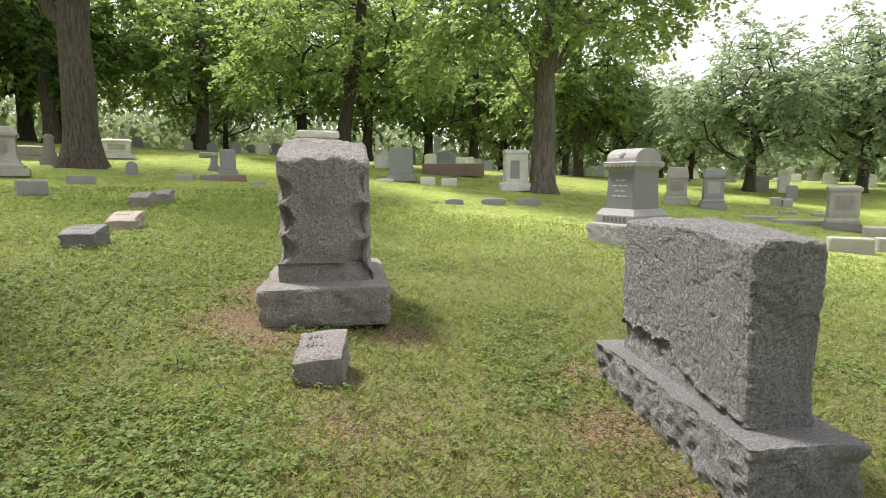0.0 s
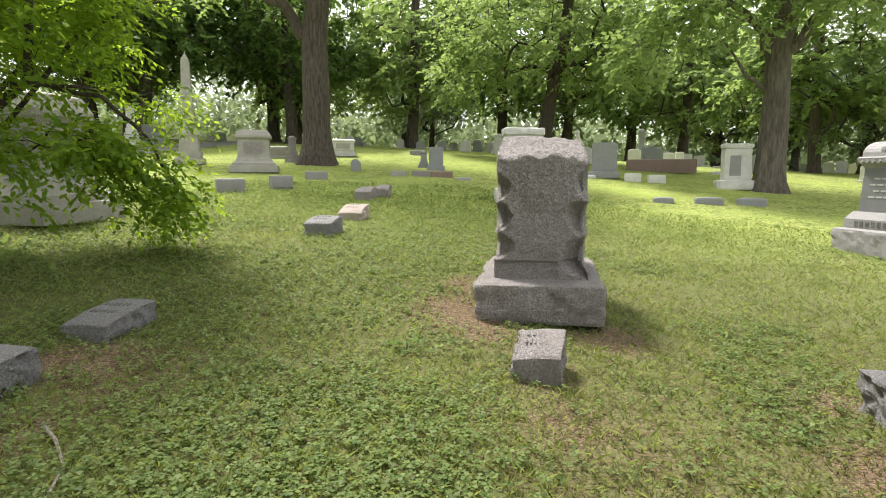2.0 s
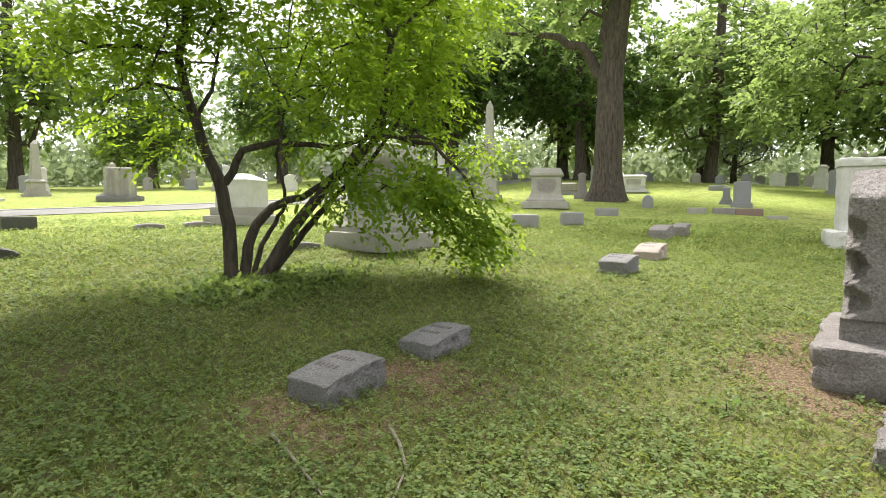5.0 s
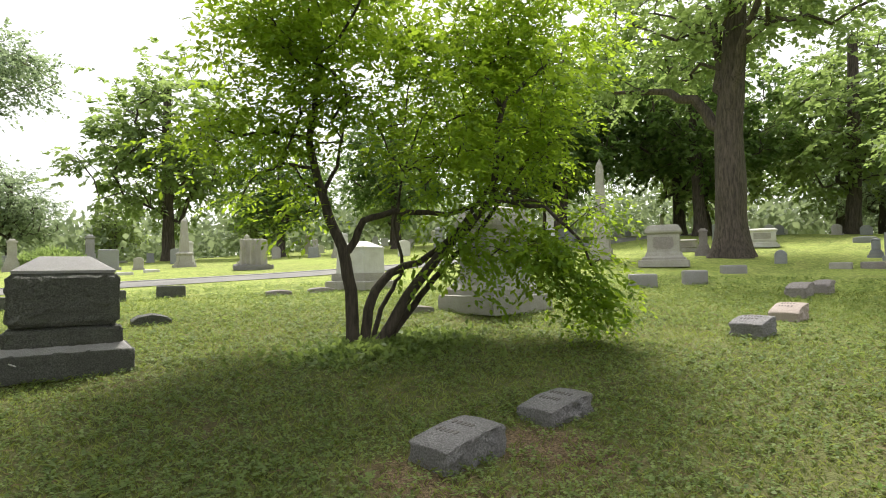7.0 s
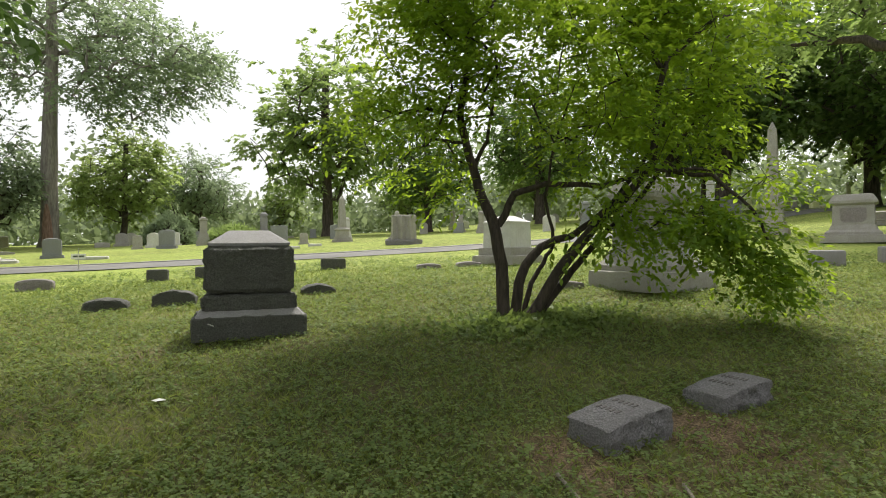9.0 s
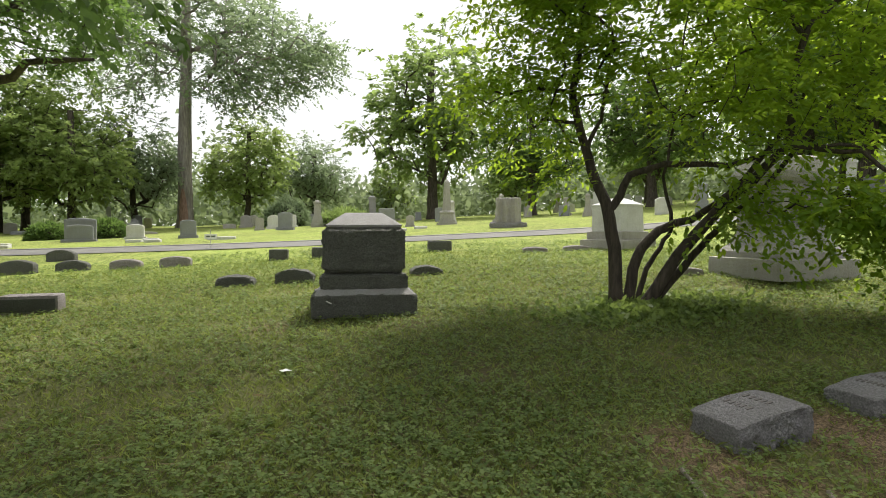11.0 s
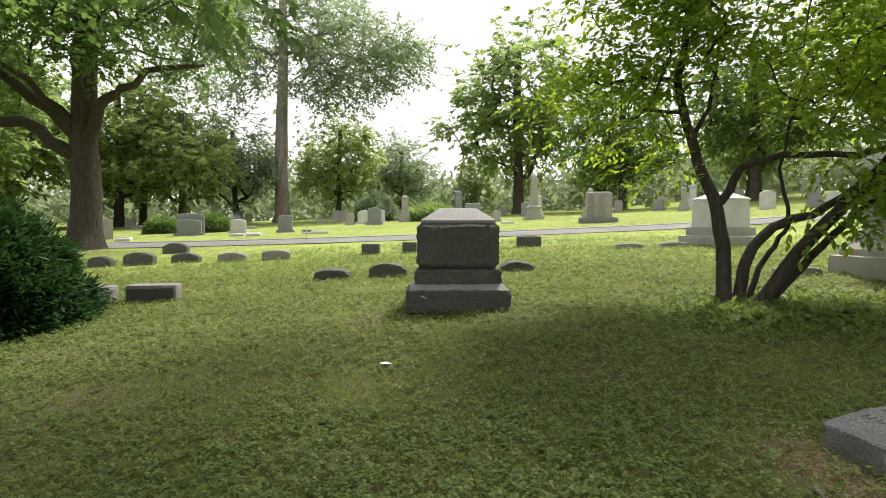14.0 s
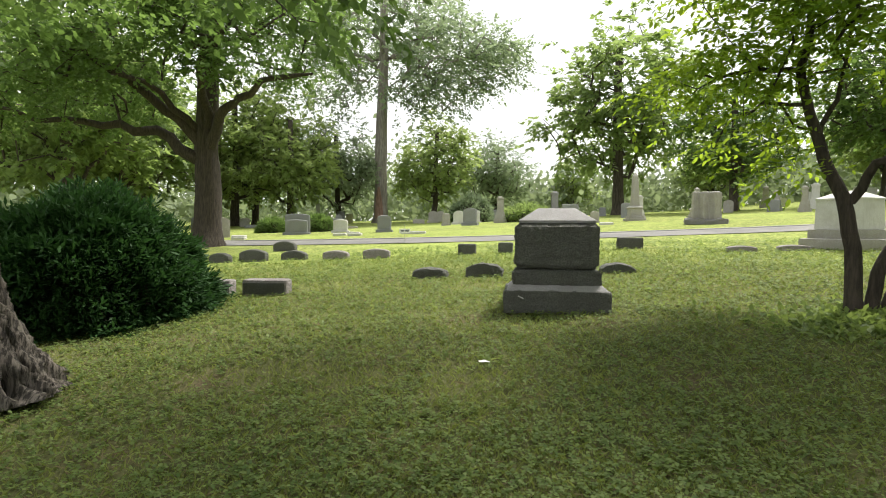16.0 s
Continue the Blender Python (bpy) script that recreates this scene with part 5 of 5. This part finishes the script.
yew(-7.35, -6.55, 1.75, 1.75, 1.62, "dense dark green yew shrub with feathery shoots", seed=3, count=9500, leaf=0.13)
yew(-26.4, -13.0, 0.8, 0.8, 0.72, "clipped round evergreen shrub", seed=5, count=900, leaf=0.14, mat=LEAF_DARK, shag=0.05)
yew(-27.0, -11.0, 0.95, 0.95, 0.85, "clipped round evergreen shrub", seed=6, count=900, leaf=0.14, mat=LEAF_DARK, shag=0.05)
yew(-34.0, -1.0, 1.6, 1.6, 1.0, "clipped round green shrub beyond the lane", seed=7, count=900, leaf=0.2, mat=LEAF_OAK, shag=0.05)
yew(-37.0, -4.6, 1.4, 1.4, 1.7, "pale flowering shrub beyond the lane", seed=8, count=900, leaf=0.22, mat=LEAF_GREY)

# background trees: a few kinds built once, then repeated
KINDS = []
for k, (mat, bark, h, r, low) in enumerate(((LEAF_OAK, BARK, 12, 5.0, 1.9), (LEAF_GREY, BARK_DARK, 9, 4.2, 1.3), (LEAF_DARK, BARK, 13, 5.0, 2.0), (LEAF_PALE, BARK, 11, 4.5, 1.5))):
    c = (h + low) / 2
    KINDS.append(dict(mat=mat, bark=bark, h=h, r=r, blobs=[(0, 0, c, r * 0.75, r * 0.75, (h - low) * 0.5), (r * 0.5, 0, c * 0.8, r * 0.55, r * 0.5, (h - low) * 0.28), (-r * 0.5, r * 0.2, c * 0.85, r * 0.5, r * 0.55, (h - low) * 0.3),
                      (0, -r * 0.5, c * 0.75, r * 0.5, r * 0.5, (h - low) * 0.26), (r * 0.1, r * 0.45, c * 1.05, r * 0.55, r * 0.5, (h - low) * 0.3)], low=low))
WORDS = ("broad green oak-like tree", "round silvery-green tree", "dark dense tree", "pale green airy tree")


def background(kind, spots, seed):
    K = KINDS[kind]
    first = None
    rnd = random.Random(seed)
    for x, y, s in spots:
        m = pose(x, y, ground_z(x, y) - 0.1, 0, 0, rnd.uniform(0, 360))
        if first is None:
            first = tree("background_tree", x, y, [(0, 0, 0), (0.05, 0, K["low"] * 0.7), (0.1, 0.1, K["low"] * 1.3), (0.2, 0.1, K["h"] * 0.55), (0.2, 0.2, K["h"] * 0.8)], 0.03 * K["h"], K["blobs"], 360 if kind == 1 else 330, 45 if kind == 1 else 36, 0.42 if kind == 1 else 0.46, 0.225 if kind == 1 else 0.335, K["mat"], K["bark"],
                         WORDS[kind] + " behind the gravestones", 40 + kind, 1, 0.02, 0.4, group="background trees", gap=0.22)
            first.scale = (s, s, s)
        else:
            ob = copy_thing(first, m)
            ob.scale = (s, s, s)


background(0, ((-13.8, 34, 1.1), (-5.2, 42, 1.1), (2.5, 42, 1.05), (-24, 34, 1.25), (-31, 26, 1.2), (20, 52, 0.8), (-30.5, -24, 1.1), (-45.5, 5.6, 1.3), (-33, -30, 1.2), (-24, -22, 1.0), (-20, 48, 1.2), (8, 33, 0.9)), 1)
background(1, ((13.3, 24.6, 0.86), (18.8, 25.5, 0.95), (11.0, 36, 0.95), (24, 32, 0.9), (17, 39, 0.8), (-15, 41, 0.8), (-42.5, -15.4, 0.95), (-50, -4, 0.85), (29, 41, 0.9)), 2)
background(2, ((-25.5, 24.5, 1.1), (-19.5, 29.5, 1.0), (-38.5, 11.5, 0.75), (-36, 19, 0.9), (-10.5, 45, 1.2), (-42, -22, 0.75), (-1, 52, 1.2), (12, 55, 0.9), (-33.5, 31, 1.1)), 3)
background(3, ((-38, -21.5, 1.0), (-45, -8.5, 0.8), (-36, -16.5, 0.8), (-52, 14, 0.7), (-36, -28, 1.0), (-27, 42, 1.1), (6, 55, 1.2), (-46, 24, 0.9), (-58, 3, 0.55), (34, 30, 1.1), (-27, -32, 1.1)), 4)


# far woods all round
rng = np.random.default_rng(77)
cl = []
for i in range(3600):
    a = rng.uniform(0, 2 * math.pi)
    d = rng.uniform(60, 95)
    x, y = d * math.cos(a), d * math.sin(a)
    top = (4.5 if 2.86 < a < 3.2 else 12.0) * (0.75 + 0.9 * noise.noise((x * 0.07, y * 0.07, 0)))
    cl.append((x, y, ground_z(x, y) + top * rng.uniform(0, 1) ** 1.3))
for i in range(1500):
    a = rng.uniform(radians(25), radians(270))
    d = rng.uniform(54, 70)
    x, y = d * math.cos(a), d * math.sin(a)
    cl.append((x, y, ground_z(x, y) + rng.uniform(0, 3.2)))
tagged(new("far_woods", quads_mesh("far_woods", leaves(rng, cl, 1.25, 24, 0.78, 0.4, 0.2, 0.8), LEAF_HAZED)), "far green woods round the cemetery", "woods", kind="stuff")

# ---- grass and clover near the camera ----
rng = np.random.default_rng(9)


def scatter(count, near, far, power):
    """Spots on the lawn round the middle of the plot, thinning with distance."""
    a = np.where(rng.uniform(0, 1, count) < 0.9, rng.uniform(radians(38), radians(235), count), rng.uniform(0, 2 * math.pi, count))
    d = near + (far - near) * rng.uniform(0, 1, count) ** power
    x, y = -0.3 + d * np.cos(a), -0.15 + d * np.sin(a)
    z = np.array([ground_z(p, q) for p, q in zip(x, y)])
    w = np.array([worn_at(p, q) for p, q in zip(x, y)])
    keep = rng.uniform(0, 1.0, count) > w
    return np.stack([x, y, z], 1)[keep], d[keep]


def blades(p, d, tall, wide, lean):
    n = len(p)
    g = rng.uniform(0, 2 * math.pi, n)
    k = (1 + d * 0.09)[:, None]
    side = np.stack([np.cos(g), np.sin(g), np.zeros(n)], 1) * wide * k
    h = tall * rng.uniform(0.5, 1.3, n)[:, None]
    tip = np.stack([rng.normal(0, lean, n), rng.normal(0, lean, n), np.ones(n)], 1) * h
    mid = tip * np.array([0.35, 0.35, 0.6])
    return np.stack([p - side, p + side, p + mid + side * 0.8, p + tip], 1)


p, d = scatter(240000, 0.3, 14, 1.35)
tagged(new("grass", quads_mesh("grass", blades(p, d, 0.042, 0.0034, 0.75), LEAF_GRASS)), "short mown green grass blades", "grass", kind="stuff")
p, d = scatter(110000, 0.3, 11, 1.3)
dry = np.clip((p[:, 0] + 1.6) / 1.4, 0, 1) * np.clip((6.5 - p[:, 1]) / 3, 0, 1)
keep = rng.uniform(0, 1, len(p)) < 0.22 + 0.6 * dry
p, d = p[keep], d[keep]
tagged(new("dry_grass", quads_mesh("dry_grass", blades(p, d, 0.03, 0.003, 1.8), LEAF_STRAW)), "dry straw-coloured grass clippings", "grass", kind="stuff")
p, d = scatter(135000, 0.3, 16, 1.3)
keep = np.array([noise.noise((q[0] * 0.7, q[1] * 0.7, 5)) + 0.5 * noise.noise((q[0] * 2.3, q[1] * 2.3, 1)) for q in p]) + rng.normal(0, 0.18, len(p)) > -0.5 + 0.85 * np.clip((p[:, 0] + 1.7) / 1.3, 0, 1)
p, d = p[keep], d[keep]
n = len(p)
lobes = []
turn = rng.uniform(0, 2 * math.pi, n)
p = p + np.stack([np.zeros(n), np.zeros(n), rng.uniform(0.025, 0.055, n)], 1)
size = (rng.uniform(0.010, 0.024, n) * (1 + d * 0.07))[:, None]
tilt = rng.normal(0, 0.35, (n, 2))
for k in range(3):
    g = turn + k * 2 * math.pi / 3
    out = np.stack([np.cos(g), np.sin(g), tilt[:, 0] * np.cos(g) + tilt[:, 1] * np.sin(g)], 1) * size
    side = np.stack([-np.sin(g), np.cos(g), np.zeros(n)], 1) * size * 0.55
    lobes.append(np.stack([p, p + out * 0.75 + side, p + out * 1.05, p + out * 0.75 - side], 1))
tagged(new("clover", quads_mesh("clover", np.concatenate(lobes), LEAF_CLOVER)), "patches of green clover in the lawn", "clover", kind="stuff")


# ---- small things on the lawn ----
def fallen_twig(points, r, label):
    pts = [Vector((x, y, ground_z(x, y) + 0.025 + 0.01 * (i % 2))) for i, (x, y) in enumerate(points)]
    line = []
    for a, b in zip(pts, pts[1:]):
        line += [a.lerp(b, f) for f in (0, 0.33, 0.66)]
    line.append(pts[-1])
    o = line[0].copy()
    ob = new("fallen_twig", join_tubes("fallen_twig", [tube([p - o for p in line], [r * (1 - 0.6 * i / len(line)) for i in range(len(line))], 6)], TWIG))
    ob.location = o
    tagged(ob, label, "twig")


fallen_twig(((-3.26, 1.34), (-2.9, 1.29), (-2.58, 1.24)), 0.011, "thin pale fallen twig lying in bare earth")
fallen_twig(((-2.92, 1.89), (-2.72, 1.8), (-2.52, 1.68), (-2.34, 1.45)), 0.011, "thin curved fallen twig lying in the grass")

weed = thing("weed", -1.74, 3.67, 0, "small dark green broad-leaved weed in the lawn", "weed", sink=0.0)
rng = np.random.default_rng(3)
part("stem", join_tubes("stem", [tube([(0, 0, -0.02), (0.01, 0, 0.05), (0.0, 0.01, 0.09)], [0.006, 0.005, 0.002], 6)], BARK_DARK), BARK_DARK, weed)
tagged(part("foliage", quads_mesh("foliage", leaves(rng, [(0, 0, 0.07), (0.05, 0.02, 0.06), (-0.05, 0, 0.06)], 0.025, 8, 0.05, 0.7, 0.0), LEAF_DARK), LEAF_DARK, weed), kind="stuff")

leaf_co = np.array([[(0, 0, 0.05), (0.05, 0.03, 0.06), (0.12, 0.0, 0.055), (0.05, -0.03, 0.05)]])
scrap = new("fallen_leaf", quads_mesh("fallen_leaf", leaf_co, WHITE_PAINT))
scrap.matrix_world = pose(-5.35, -0.96, ground_z(-5.35, -0.96), 0, 0, 70)
tagged(scrap, "pale bleached fallen leaf on the grass", "leaf")
